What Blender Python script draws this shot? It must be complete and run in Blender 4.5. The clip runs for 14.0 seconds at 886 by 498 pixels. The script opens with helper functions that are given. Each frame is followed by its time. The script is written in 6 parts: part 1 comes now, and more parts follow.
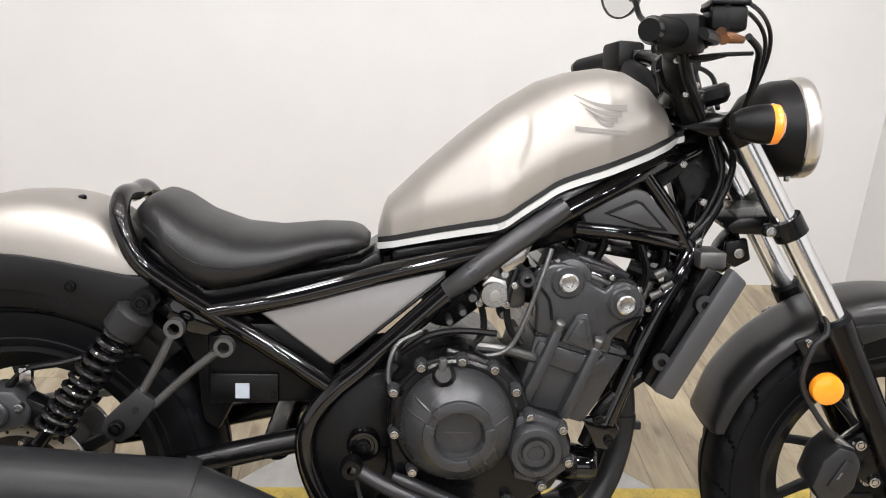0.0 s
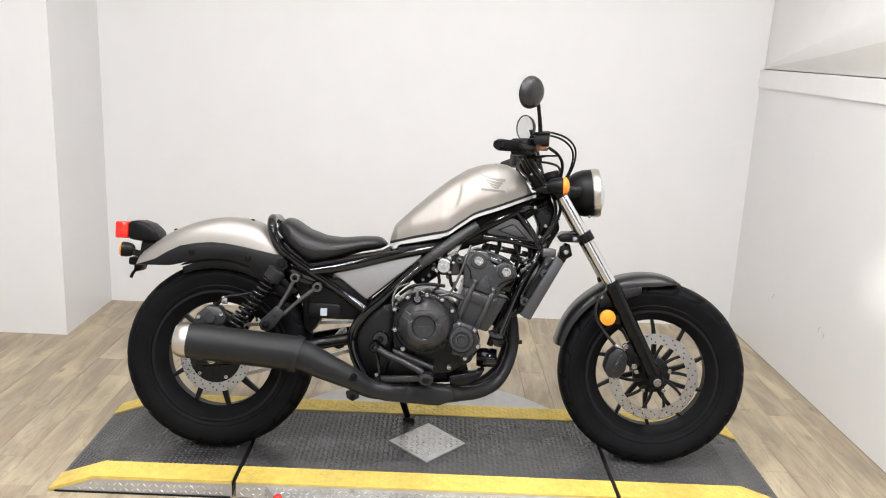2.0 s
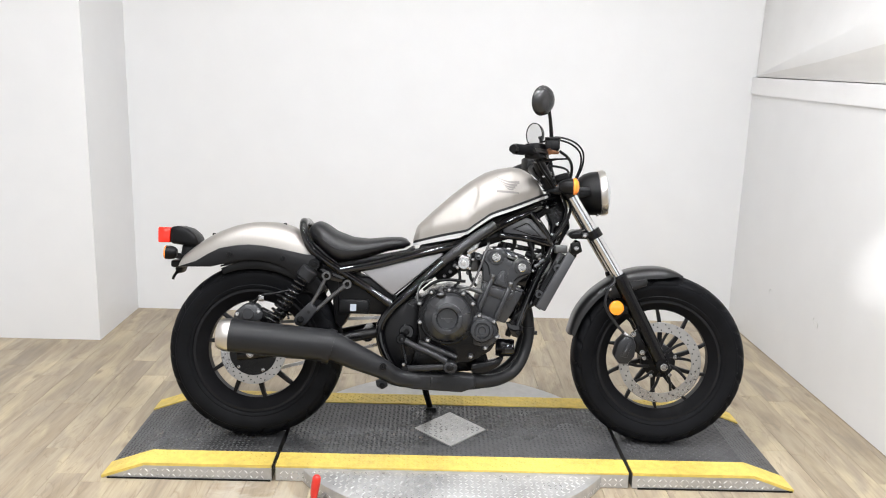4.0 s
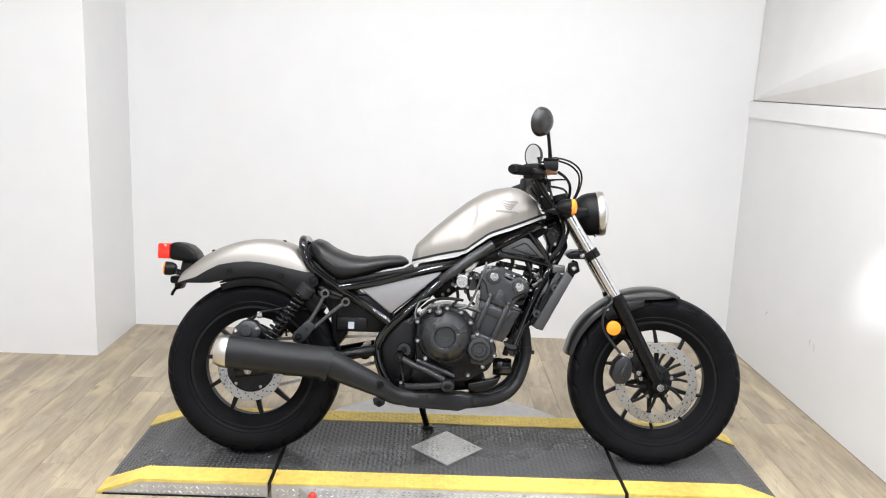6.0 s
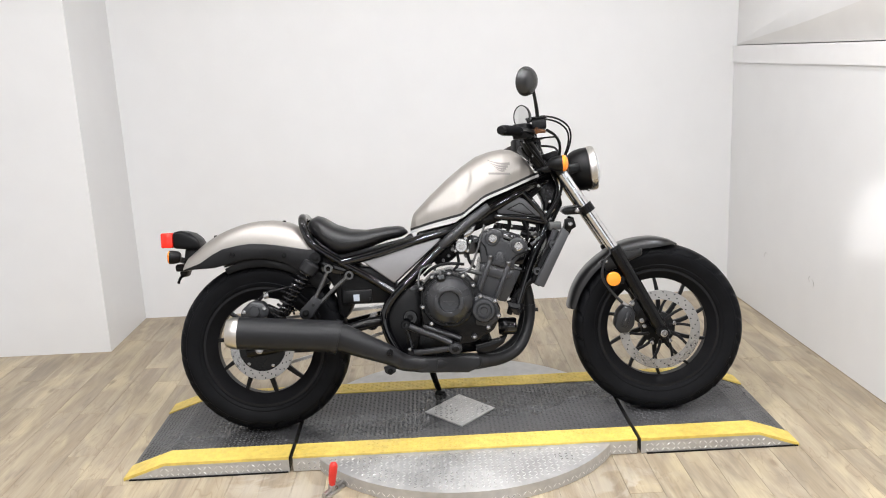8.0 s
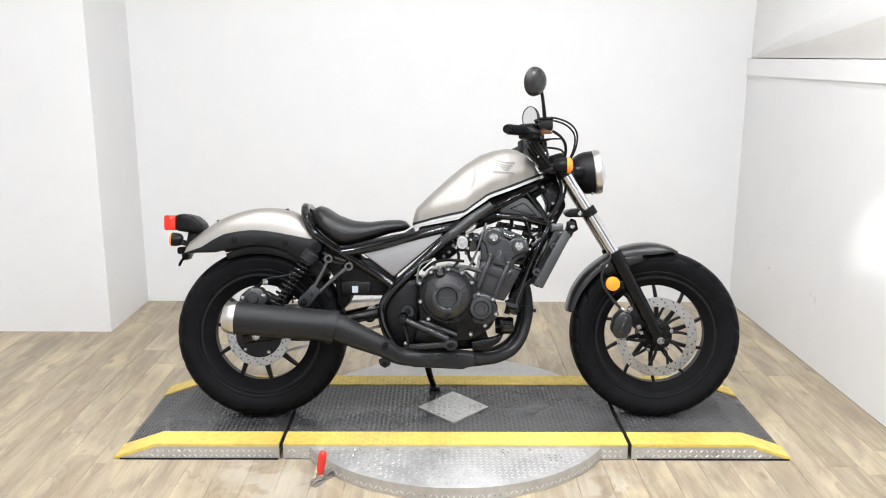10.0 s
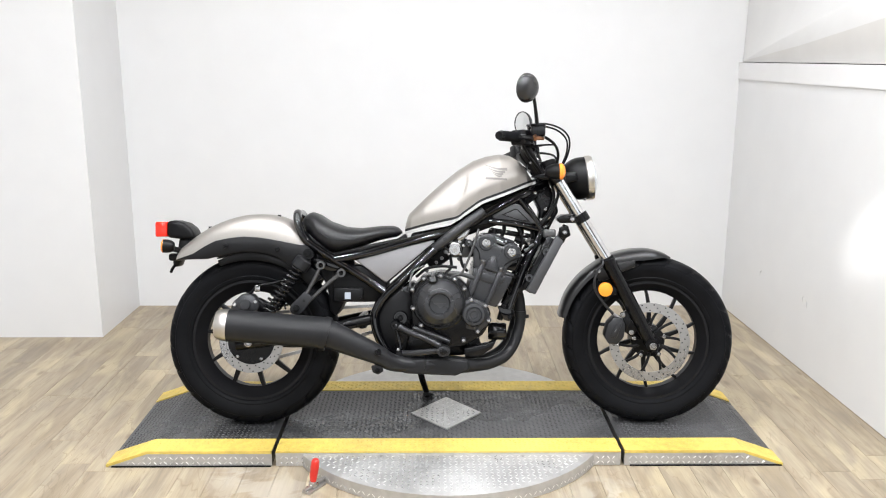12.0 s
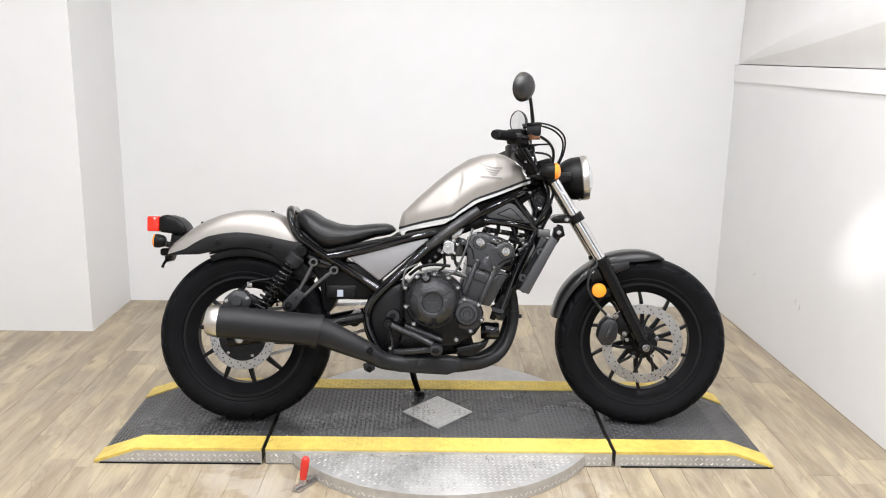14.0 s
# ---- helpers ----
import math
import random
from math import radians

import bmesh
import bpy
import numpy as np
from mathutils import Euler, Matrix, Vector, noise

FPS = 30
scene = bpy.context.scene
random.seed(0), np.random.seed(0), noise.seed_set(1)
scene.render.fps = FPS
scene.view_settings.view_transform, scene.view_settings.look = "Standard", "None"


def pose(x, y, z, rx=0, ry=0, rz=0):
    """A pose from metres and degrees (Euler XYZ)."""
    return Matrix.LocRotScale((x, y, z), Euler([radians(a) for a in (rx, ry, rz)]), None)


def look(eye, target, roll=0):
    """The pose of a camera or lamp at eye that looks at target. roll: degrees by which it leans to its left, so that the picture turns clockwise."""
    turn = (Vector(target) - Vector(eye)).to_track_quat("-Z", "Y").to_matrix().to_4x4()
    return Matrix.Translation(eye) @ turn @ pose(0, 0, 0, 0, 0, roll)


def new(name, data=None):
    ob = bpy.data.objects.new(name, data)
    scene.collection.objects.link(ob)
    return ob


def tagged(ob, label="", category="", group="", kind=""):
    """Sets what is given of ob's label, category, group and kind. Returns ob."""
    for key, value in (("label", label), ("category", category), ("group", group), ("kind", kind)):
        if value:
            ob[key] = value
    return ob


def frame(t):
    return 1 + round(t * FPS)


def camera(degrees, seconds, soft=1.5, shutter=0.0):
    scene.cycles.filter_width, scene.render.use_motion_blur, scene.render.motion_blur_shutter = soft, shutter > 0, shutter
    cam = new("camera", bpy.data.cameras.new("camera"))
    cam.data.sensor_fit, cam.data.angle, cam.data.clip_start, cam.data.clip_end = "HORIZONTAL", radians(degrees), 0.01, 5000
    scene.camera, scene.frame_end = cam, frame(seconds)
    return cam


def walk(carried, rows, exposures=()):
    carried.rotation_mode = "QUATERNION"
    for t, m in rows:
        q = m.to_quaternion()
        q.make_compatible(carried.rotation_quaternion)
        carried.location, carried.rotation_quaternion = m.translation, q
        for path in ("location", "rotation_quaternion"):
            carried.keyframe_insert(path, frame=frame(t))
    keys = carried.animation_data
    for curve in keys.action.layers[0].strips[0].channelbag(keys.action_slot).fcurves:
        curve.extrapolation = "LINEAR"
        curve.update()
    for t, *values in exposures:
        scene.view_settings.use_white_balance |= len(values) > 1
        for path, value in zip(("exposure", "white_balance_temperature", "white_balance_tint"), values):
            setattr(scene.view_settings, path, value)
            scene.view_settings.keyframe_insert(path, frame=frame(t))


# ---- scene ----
cam = camera(55.4, 14.0, soft=1.05)
METRES, EYE, TILT, LEAN, TURN = 8.0, 1.5, 0.0, 0.0, 0.0
PATH = [
    (0, (-0.157, -1.218, 1.28), (-0.024, 0.635, 0.541), 2.8),
    (0.2, (-0.146, -1.364, 1.322), (-0.008, 0.506, 0.628), 2.2),
    (0.5, (-0.078, -1.658, 1.308), (0.012, 0.226, 0.642), 1.0),
    (0.7, (-0.093, -1.817, 1.349), (-0.008, 0.09, 0.754), 1.2),
    (1, (-0.083, -2.092, 1.392), (-0.037, -0.168, 0.851), 0.3),
    (1.2, (-0.103, -2.252, 1.407), (-0.036, -0.344, 0.81), 0.0),
    (1.5, (-0.07, -2.46, 1.416), (0.003, -0.526, 0.912), 1.2),
    (1.7, (-0.045, -2.587, 1.436), (0.029, -0.648, 0.955), 1.5),
    (2, (-0.029, -2.73, 1.452), (-0.003, -0.788, 0.976), 2.7),
    (2.2, (-0.058, -2.804, 1.446), (-0.033, -0.854, 1.004), 3.1),
    (2.5, (-0.104, -2.891, 1.446), (-0.061, -0.942, 1.0), 2.8),
    (2.7, (-0.106, -2.927, 1.444), (-0.065, -0.981, 0.982), 1.4),
    (5, (-0.116, -2.965, 1.447), (-0.087, -1.01, 1.029), 2.0),
    (5.5, (-0.116, -2.969, 1.449), (-0.076, -1.012, 1.041), 2.1),
    (6, (-0.115, -2.977, 1.445), (-0.079, -1.018, 1.049), 2.3),
    (6.5, (-0.114, -2.978, 1.443), (-0.082, -1.017, 1.048), 2.5),
    (7, (-0.112, -2.984, 1.441), (-0.078, -1.024, 1.045), 2.2),
    (7.2, (-0.11, -2.984, 1.428), (-0.093, -1.026, 1.019), 1.9),
    (7.5, (-0.118, -3.004, 1.427), (-0.134, -1.053, 0.984), 2.2),
    (7.7, (-0.098, -3.012, 1.415), (-0.09, -1.065, 0.961), 1.9),
    (8, (-0.103, -3.033, 1.421), (-0.072, -1.085, 0.969), -2.6),
    (8.2, (-0.054, -3.007, 1.435), (-0.035, -1.059, 0.979), -2.9),
    (10.3, (-0.081, -3.045, 1.399), (-0.069, -1.096, 0.952), 0.5),
    (10.5, (-0.087, -3.026, 1.416), (-0.062, -1.082, 0.948), 0.3),
    (11, (-0.084, -3.028, 1.413), (-0.055, -1.083, 0.948), 0.6),
    (11.5, (-0.076, -3.029, 1.421), (-0.057, -1.083, 0.96), 0.3),
    (12, (-0.071, -3.034, 1.421), (-0.045, -1.084, 0.974), 0.2),
    (12.5, (-0.073, -3.031, 1.424), (-0.042, -1.082, 0.978), 1.0),
    (13, (-0.07, -3.032, 1.423), (-0.046, -1.082, 0.978), 0.9),
    (13.5, (-0.073, -3.024, 1.428), (-0.041, -1.075, 0.979), 1.1),
    (14, (-0.074, -3.02, 1.421), (-0.031, -1.072, 0.969), 1.1),
]
walk(cam, [(t, look(eye, target, roll)) for t, eye, target, roll in PATH], exposures=[(0, 0.05, 6750, 12.5), (1, 0.06, 6800, 13), (2.5, -0.02, 6650, 11.5), (5, 0.14, 6450, 11), (6.4, 0.14, 6480, 11), (7.4, -0.03, 6580, 12), (8, -0.03, 6580, 12), (10.4, 0.16, 6450, 10.5), (13, 0.16, 6450, 11), (14, 0.07, 6550, 12)])

# ---------------- world, lights ----------------
world = bpy.data.worlds.new("world")
scene.world = world
world.use_nodes = True
world.node_tree.nodes["Background"].inputs[0].default_value = (0.9, 0.93, 1.0, 1)
world.node_tree.nodes["Background"].inputs[1].default_value = 0.02

CEIL = 2.9


def ceiling_lamp_light(x, y, sx, sy, watts, colour=(0.955, 0.975, 1.0)):
    data = bpy.data.lights.new("panel_light", "AREA")
    data.shape, data.size, data.size_y, data.energy, data.color = "RECTANGLE", sx, sy, watts, colour
    ob = new("panel_light", data)
    ob.location = (x, y, CEIL - 0.055)
    return ob


LAMPS = [(x, y, 0.17, 0.17) for y in (0.3, -0.8, -2.2, -3.6) for x in ((-1.15, 0.0, 1.15) if y > -1.5 else (-1.7, -0.5, 0.7, 1.9))]
for lx, ly, lsx, lsy in LAMPS:
    ceiling_lamp_light(lx, ly, lsx, lsy, 28 if ly < 0 else 6)

# unseen area lamp behind the camera, added for frontal light through a made-up window
front_fill = bpy.data.lights.new("front_fill_light", "AREA")
front_fill.shape, front_fill.size, front_fill.size_y, front_fill.energy, front_fill.color = "RECTANGLE", 6.2, 1.9, 48, (0.95, 0.98, 1.0)
front_fill_ob = new("front_fill_light", front_fill)
front_fill_ob.matrix_basis = look((-0.1, -6.46, 1.6), (-0.1, 0, 1.6))

# one narrow unseen spot lamp, added to make the bright pool on the partition wall
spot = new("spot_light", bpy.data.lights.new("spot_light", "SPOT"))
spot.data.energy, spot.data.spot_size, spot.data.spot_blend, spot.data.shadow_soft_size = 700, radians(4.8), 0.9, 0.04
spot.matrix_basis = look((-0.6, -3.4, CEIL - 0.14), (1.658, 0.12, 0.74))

# ---------------- materials ----------------


def principled(name, colour, rough=0.5, metal=0.0, noise_amt=0.12, scale=20.0, bump=0.0, bump_scale=200.0, coat=0.0, rough_var=0.08, **more):
    m = bpy.data.materials.new(name)
    m.use_nodes = True
    nt = m.node_tree
    b = nt.nodes["Principled BSDF"]
    b.inputs["Roughness"].default_value = rough
    b.inputs["Metallic"].default_value = metal
    b.inputs["Coat Weight"].default_value = coat
    for k, v in more.items():
        b.inputs[k.replace("_", " ")].default_value = v
    co = nt.nodes.new("ShaderNodeTexCoord")
    n1 = nt.nodes.new("ShaderNodeTexNoise")
    n1.inputs["Scale"].default_value, n1.inputs["Detail"].default_value = scale, 6
    n2 = nt.nodes.new("ShaderNodeTexNoise")
    n2.inputs["Scale"].default_value, n2.inputs["Detail"].default_value = scale * 0.13, 3
    for n in (n1, n2):
        nt.links.new(co.outputs["Object"], n.inputs["Vector"])
    add = nt.nodes.new("ShaderNodeMath")
    add.operation = "MULTIPLY_ADD"
    nt.links.new(n1.outputs["Fac"], add.inputs[0])
    add.inputs[1].default_value = 0.5
    half = nt.nodes.new("ShaderNodeMath")
    half.operation = "MULTIPLY"
    nt.links.new(n2.outputs["Fac"], half.inputs[0])
    half.inputs[1].default_value = 0.5
    nt.links.new(half.outputs[0], add.inputs[2])
    ramp = nt.nodes.new("ShaderNodeMapRange")
    ramp.inputs["From Min"].default_value, ramp.inputs["From Max"].default_value = 0.3, 0.7
    ramp.inputs["To Min"].default_value, ramp.inputs["To Max"].default_value = 1 - noise_amt, 1 + noise_amt
    nt.links.new(add.outputs[0], ramp.inputs["Value"])
    mix = nt.nodes.new("ShaderNodeMix")
    mix.data_type, mix.blend_type = "RGBA", "MULTIPLY"
    mix.inputs["Factor"].default_value = 1
    mix.inputs["A"].default_value = (*colour, 1)
    nt.links.new(ramp.outputs["Result"], mix.inputs["B"])
    nt.links.new(mix.outputs["Result"], b.inputs["Base Color"])
    if rough_var:
        rr = nt.nodes.new("ShaderNodeMapRange")
        rr.inputs["From Min"].default_value, rr.inputs["From Max"].default_value = 0.3, 0.7
        rr.inputs["To Min"].default_value, rr.inputs["To Max"].default_value = max(0.02, rough - rough_var), min(1, rough + rough_var)
        nt.links.new(n2.outputs["Fac"], rr.inputs["Value"])
        nt.links.new(rr.outputs["Result"], b.inputs["Roughness"])
    if bump:
        n3 = nt.nodes.new("ShaderNodeTexNoise")
        n3.inputs["Scale"].default_value, n3.inputs["Detail"].default_value = bump_scale, 4
        nt.links.new(co.outputs["Object"], n3.inputs["Vector"])
        bp = nt.nodes.new("ShaderNodeBump")
        bp.inputs["Strength"].default_value, bp.inputs["Distance"].default_value = bump, 0.002
        nt.links.new(n3.outputs["Fac"], bp.inputs["Height"])
        nt.links.new(bp.outputs["Normal"], b.inputs["Normal"])
    return m


def wood_material():
    """Printed oak planks: streaked grain, cream and grey-brown figure, small knots, and pale dried residue round the turntable."""
    m = principled("vinyl_plank", (0.5, 0.4, 0.28), rough=0.42, rough_var=0.1)
    nt = m.node_tree
    b = nt.nodes["Principled BSDF"]

    def node(kind, **values):
        n = nt.nodes.new(kind)
        for k, v in values.items():
            n.inputs[k.replace("_", " ")].default_value = v
        return n

    def wire(out, to):
        nt.links.new(out, to)

    co = node("ShaderNodeTexCoord")
    info = node("ShaderNodeObjectInfo")
    geo = node("ShaderNodeNewGeometry")
    seed = node("ShaderNodeMath")
    seed.operation = "ADD"
    wire(info.outputs["Random"], seed.inputs[0])
    wire(geo.outputs["Random Per Island"], seed.inputs[1])
    big = node("ShaderNodeMath")
    big.operation = "MULTIPLY"
    big.inputs[1].default_value = 37.0
    wire(seed.outputs[0], big.inputs[0])
    shift = node("ShaderNodeVectorMath")
    shift.operation = "ADD"
    wire(co.outputs["Object"], shift.inputs[0])
    wire(big.outputs[0], shift.inputs[1])

    def noise(scale, detail, distortion, rough=0.5):
        mp = node("ShaderNodeMapping", Scale=scale)
        wire(shift.outputs[0], mp.inputs["Vector"])
        n = node("ShaderNodeTexNoise", Scale=1.0, Detail=detail, Distortion=distortion, Roughness=rough)
        wire(mp.outputs[0], n.inputs["Vector"])
        return n.outputs["Fac"]

    def ramp(value, stops):
        r = node("ShaderNodeValToRGB")
        while len(r.color_ramp.elements) < len(stops):
            r.color_ramp.elements.new(0.5)
        for e, (p, c) in zip(r.color_ramp.elements, stops):
            e.position, e.color = p, (*c, 1)
        wire(value, r.inputs["Fac"])
        return r.outputs["Color"]

    def blend(kind, fac, a, c):
        mx = node("ShaderNodeMix")
        mx.data_type, mx.blend_type = "RGBA", kind
        if isinstance(fac, float):
            mx.inputs["Factor"].default_value = fac
        else:
            wire(fac, mx.inputs["Factor"])
        for v, key in ((a, "A"), (c, "B")):
            if isinstance(v, tuple):
                mx.inputs[key].default_value = (*v, 1)
            else:
                wire(v, mx.inputs[key])
        return mx.outputs["Result"]

    def span(value, f0, f1, t0, t1):
        r = node("ShaderNodeMapRange")
        for k, v in (("From Min", f0), ("From Max", f1), ("To Min", t0), ("To Max", t1)):
            r.inputs[k].default_value = v
        wire(value, r.inputs["Value"])
        return r.outputs["Result"]

    grain = noise((17, 1.5, 10), 7, 0.7)
    figure = noise((8, 1.5, 6), 4, 2.2)
    cream = noise((6, 2.2, 4), 3, 1.0)
    fine = noise((150, 8, 40), 4, 0.0)
    vein = noise((4.5, 1.1, 4), 3, 2.6)
    col = ramp(grain, [(0.26, (0.255, 0.2, 0.135)), (0.46, (0.335, 0.272, 0.19)), (0.6, (0.39, 0.325, 0.23)), (0.8, (0.45, 0.385, 0.285))])
    col = blend("MIX", span(figure, 0.5, 0.66, 0.0, 0.62), col, (0.235, 0.193, 0.146))
    col = blend("MIX", span(cream, 0.5, 0.68, 0.0, 0.7), col, (0.52, 0.435, 0.285))
    near = node("ShaderNodeMath")
    near.operation = "ABSOLUTE"
    wire(span(vein, 0.3, 0.7, -1.0, 1.0), near.inputs[0])
    col = blend("MIX", span(near.outputs[0], 0.0, 0.06, 0.42, 0.0), col, (0.2, 0.14, 0.085))
    mp = node("ShaderNodeMapping", Scale=(8, 3.4, 8))
    wire(shift.outputs[0], mp.inputs["Vector"])
    knots = node("ShaderNodeTexVoronoi", Scale=1.0)
    wire(mp.outputs[0], knots.inputs["Vector"])
    col = blend("MIX", span(knots.outputs["Distance"], 0.05, 0.13, 0.6, 0.0), col, (0.16, 0.115, 0.075))
    col = blend("MULTIPLY", 1.0, col, span(seed.outputs[0], 0.0, 2.0, 0.72, 1.02))
    col = blend("MULTIPLY", 1.0, col, span(fine, 0.3, 0.7, 0.9, 1.08))
    # dried pale residue with a ragged edge on the floor before the turntable
    wide = node("ShaderNodeTexNoise", Scale=5.5, Detail=4, Distortion=1.4)
    wire(geo.outputs["Position"], wide.inputs["Vector"])
    stain = None
    for cx, cy, r in ((-0.62, -0.47, 0.2), (-0.74, -0.37, 0.14), (0.52, -0.53, 0.22), (0.2, -0.72, 0.25)):
        off = node("ShaderNodeVectorMath")
        off.operation = "DISTANCE"
        wire(geo.outputs["Position"], off.inputs[0])
        off.inputs[1].default_value = (cx, cy, 0)
        one = span(off.outputs["Value"], r * 0.3, r, 1.0, 0.0)
        if stain is not None:
            mx = node("ShaderNodeMath")
            mx.operation = "MAXIMUM"
            wire(stain, mx.inputs[0])
            wire(one, mx.inputs[1])
            one = mx.outputs[0]
        stain = one
    mk = node("ShaderNodeMath")
    mk.operation = "MULTIPLY"
    wire(stain, mk.inputs[0])
    wire(span(wide.outputs["Fac"], 0.5, 0.56, 0.0, 1.0), mk.inputs[1])
    col = blend("MIX", span(mk.outputs[0], 0.0, 1.0, 0.0, 0.45), col, (0.5, 0.46, 0.4))
    wire(col, b.inputs["Base Color"])
    bp = node("ShaderNodeBump", Strength=0.25, Distance=0.0015)
    wire(grain, bp.inputs["Height"])
    wire(bp.outputs["Normal"], b.inputs["Normal"])
    return m


M_WALL = principled("white_wall_paint", (0.7, 0.7, 0.7), 0.42, noise_amt=0.025, scale=6, bump=0.08, bump_scale=90, rough_var=0.06)
M_CEIL = principled("ceiling_paint", (0.77, 0.77, 0.77), 0.7, noise_amt=0.03, scale=8)
M_LEDGE = principled("white_ledge_paint", (0.74, 0.735, 0.735), 0.4, noise_amt=0.03, scale=9)
# for unseen walls and ceiling, dark to cut bounce and reflections on black parts
M_DKWALL = principled("charcoal_wall_paint", (0.045, 0.045, 0.05), 0.7, noise_amt=0.1, scale=7)
# silver brightened to hold the highlight along the tank flange
M_FLANGE = principled("flange_highlight_silver", (0.52, 0.52, 0.52), 0.35, metal=0.25, noise_amt=0.03, scale=200)
M_SHROUD = principled("satin_grey_plastic", (0.035, 0.036, 0.039), 0.45, noise_amt=0.1, scale=60, bump=0.1, bump_scale=500)
M_PEDAL = principled("dark_grey_casting", (0.025, 0.0255, 0.0275), 0.34, metal=0.5, noise_amt=0.12, scale=70)
M_SCUFF = principled("grey_rubber_rub", (0.52, 0.51, 0.5), 0.7, noise_amt=0.2, scale=90)
# darker wall tone that paints the soft shadow above the ledge
M_WALL_SHADE = principled("taupe_wall_shade", (0.6, 0.585, 0.56), 0.6, noise_amt=0.04, scale=7)
M_UPPER = principled("off_white_plaster", (0.66, 0.655, 0.645), 0.6, noise_amt=0.04, scale=7)
M_WOOD = wood_material()
M_GAP = principled("subfloor", (0.27, 0.22, 0.155), 0.8, noise_amt=0.1)
M_MAT = principled("black_tread_plate", (0.05, 0.05, 0.051), 0.3, noise_amt=0.4, scale=14, rough_var=0.14, bump=0.1, Specular_IOR_Level=0.42)
M_ALU = principled("worn_aluminium_plate", (0.5, 0.495, 0.485), 0.42, metal=0.65, noise_amt=0.2, scale=30, rough_var=0.12, bump=0.1)
M_STEEL = principled("brushed_steel", (0.5, 0.49, 0.48), 0.33, metal=0.95, noise_amt=0.14, scale=60, rough_var=0.1)
M_YEL = principled("yellow_safety_paint", (0.6, 0.445, 0.1), 0.5, noise_amt=0.28, scale=34, bump=0.15, bump_scale=120, rough_var=0.12)
# near-black that stands in for shade in holes, the duct groove and ramp feet
M_DARK = principled("painted_shade_black", (0.012, 0.012, 0.012), 0.6, Specular_IOR_Level=0.1)
M_RED = principled("red_rubber", (0.62, 0.03, 0.02), 0.4, noise_amt=0.1)
M_TYRE = principled("tyre_rubber", (0.0042, 0.0044, 0.0053), 0.48, noise_amt=0.5, scale=16, bump=0.12, bump_scale=350, rough_var=0.1, Specular_IOR_Level=0.08)
M_GLOSS = principled("black_gloss_paint", (0.002, 0.002, 0.0025), 0.05, noise_amt=0.1, coat=0.15, rough_var=0.02, Specular_IOR_Level=0.5, bump=0.07, bump_scale=48)
M_SATIN = principled("satin_black", (0.0022, 0.0022, 0.0026), 0.26, noise_amt=0.15, scale=40, bump=0.05, rough_var=0.08, Specular_IOR_Level=0.24)
# lighter than the deck: worn tops, plus bump highlights put into the colour
M_TREAD = principled("worn_lit_tread_tops", (0.078, 0.078, 0.08), 0.32, metal=0.3, noise_amt=0.45, scale=10, rough_var=0.1)
M_WHEEL = principled("wheel_black", (0.008, 0.008, 0.009), 0.42, noise_amt=0.12, scale=40, rough_var=0.06, Specular_IOR_Level=0.16)
M_ENGINE = principled("engine_charcoal", (0.033, 0.034, 0.0365), 0.29, metal=0.3, noise_amt=0.15, scale=50, bump=0.12, bump_scale=500, rough_var=0.08, Specular_IOR_Level=0.5)
M_ENGDK = principled("engine_black_metal", (0.0025, 0.0025, 0.003), 0.26, metal=0.0, noise_amt=0.2, scale=50, bump=0.1, bump_scale=400, rough_var=0.06, Specular_IOR_Level=0.28)
M_EXH = principled("exhaust_black", (0.0152, 0.0155, 0.0167), 0.36, noise_amt=0.15, scale=40, bump=0.1, bump_scale=400, rough_var=0.06, Specular_IOR_Level=0.2)
M_PLAST = principled("black_plastic", (0.0032, 0.0032, 0.0036), 0.38, noise_amt=0.15, scale=60, bump=0.12, bump_scale=500, Specular_IOR_Level=0.18)
M_SEAT = principled("seat_vinyl", (0.006, 0.006, 0.0068), 0.38, noise_amt=0.15, scale=40, bump=0.2, bump_scale=420, rough_var=0.06, Specular_IOR_Level=0.38)
M_STAY = principled("moulded_grey_black_plastic", (0.0042, 0.0042, 0.0048), 0.4, noise_amt=0.12, scale=60, bump=0.1, bump_scale=500, Specular_IOR_Level=0.22)
M_TANK = principled("satin_silver_brown_paint", (0.35, 0.328, 0.303), 0.48, metal=0.8, noise_amt=0.03, scale=400, rough_var=0.02, coat=0.3, Coat_Roughness=0.45)
M_SILV = principled("satin_silver_paint", (0.3, 0.295, 0.302), 0.36, metal=0.7, noise_amt=0.03, scale=400, rough_var=0.02)
M_FFEND = principled("satin_graphite_paint", (0.03, 0.0295, 0.03), 0.3, metal=0.7, noise_amt=0.03, scale=300, rough_var=0.02)
M_SPRING = principled("spring_enamel", (0.006, 0.006, 0.007), 0.14, noise_amt=0.1, Specular_IOR_Level=0.6)
M_MIRB = principled("mirror_shell", (0.02, 0.02, 0.021), 0.24, noise_amt=0.1, scale=50, Specular_IOR_Level=0.5)
M_CHROME = principled("chrome", (0.68, 0.69, 0.71), 0.18, metal=1.0, noise_amt=0.04, rough_var=0.03)
M_BOLT = principled("zinc_bolt", (0.46, 0.455, 0.45), 0.22, metal=1.0, noise_amt=0.1, rough_var=0.06)
M_PEG = principled("grey_cast_aluminium", (0.095, 0.095, 0.095), 0.38, metal=0.7, noise_amt=0.12, scale=70)
M_CAPM = principled("brushed_end_cap", (0.55, 0.53, 0.5), 0.3, metal=0.95, noise_amt=0.1, scale=40)
M_DISC = principled("brake_disc_steel", (0.42, 0.415, 0.41), 0.3, metal=0.95, noise_amt=0.12, scale=60, rough_var=0.08)
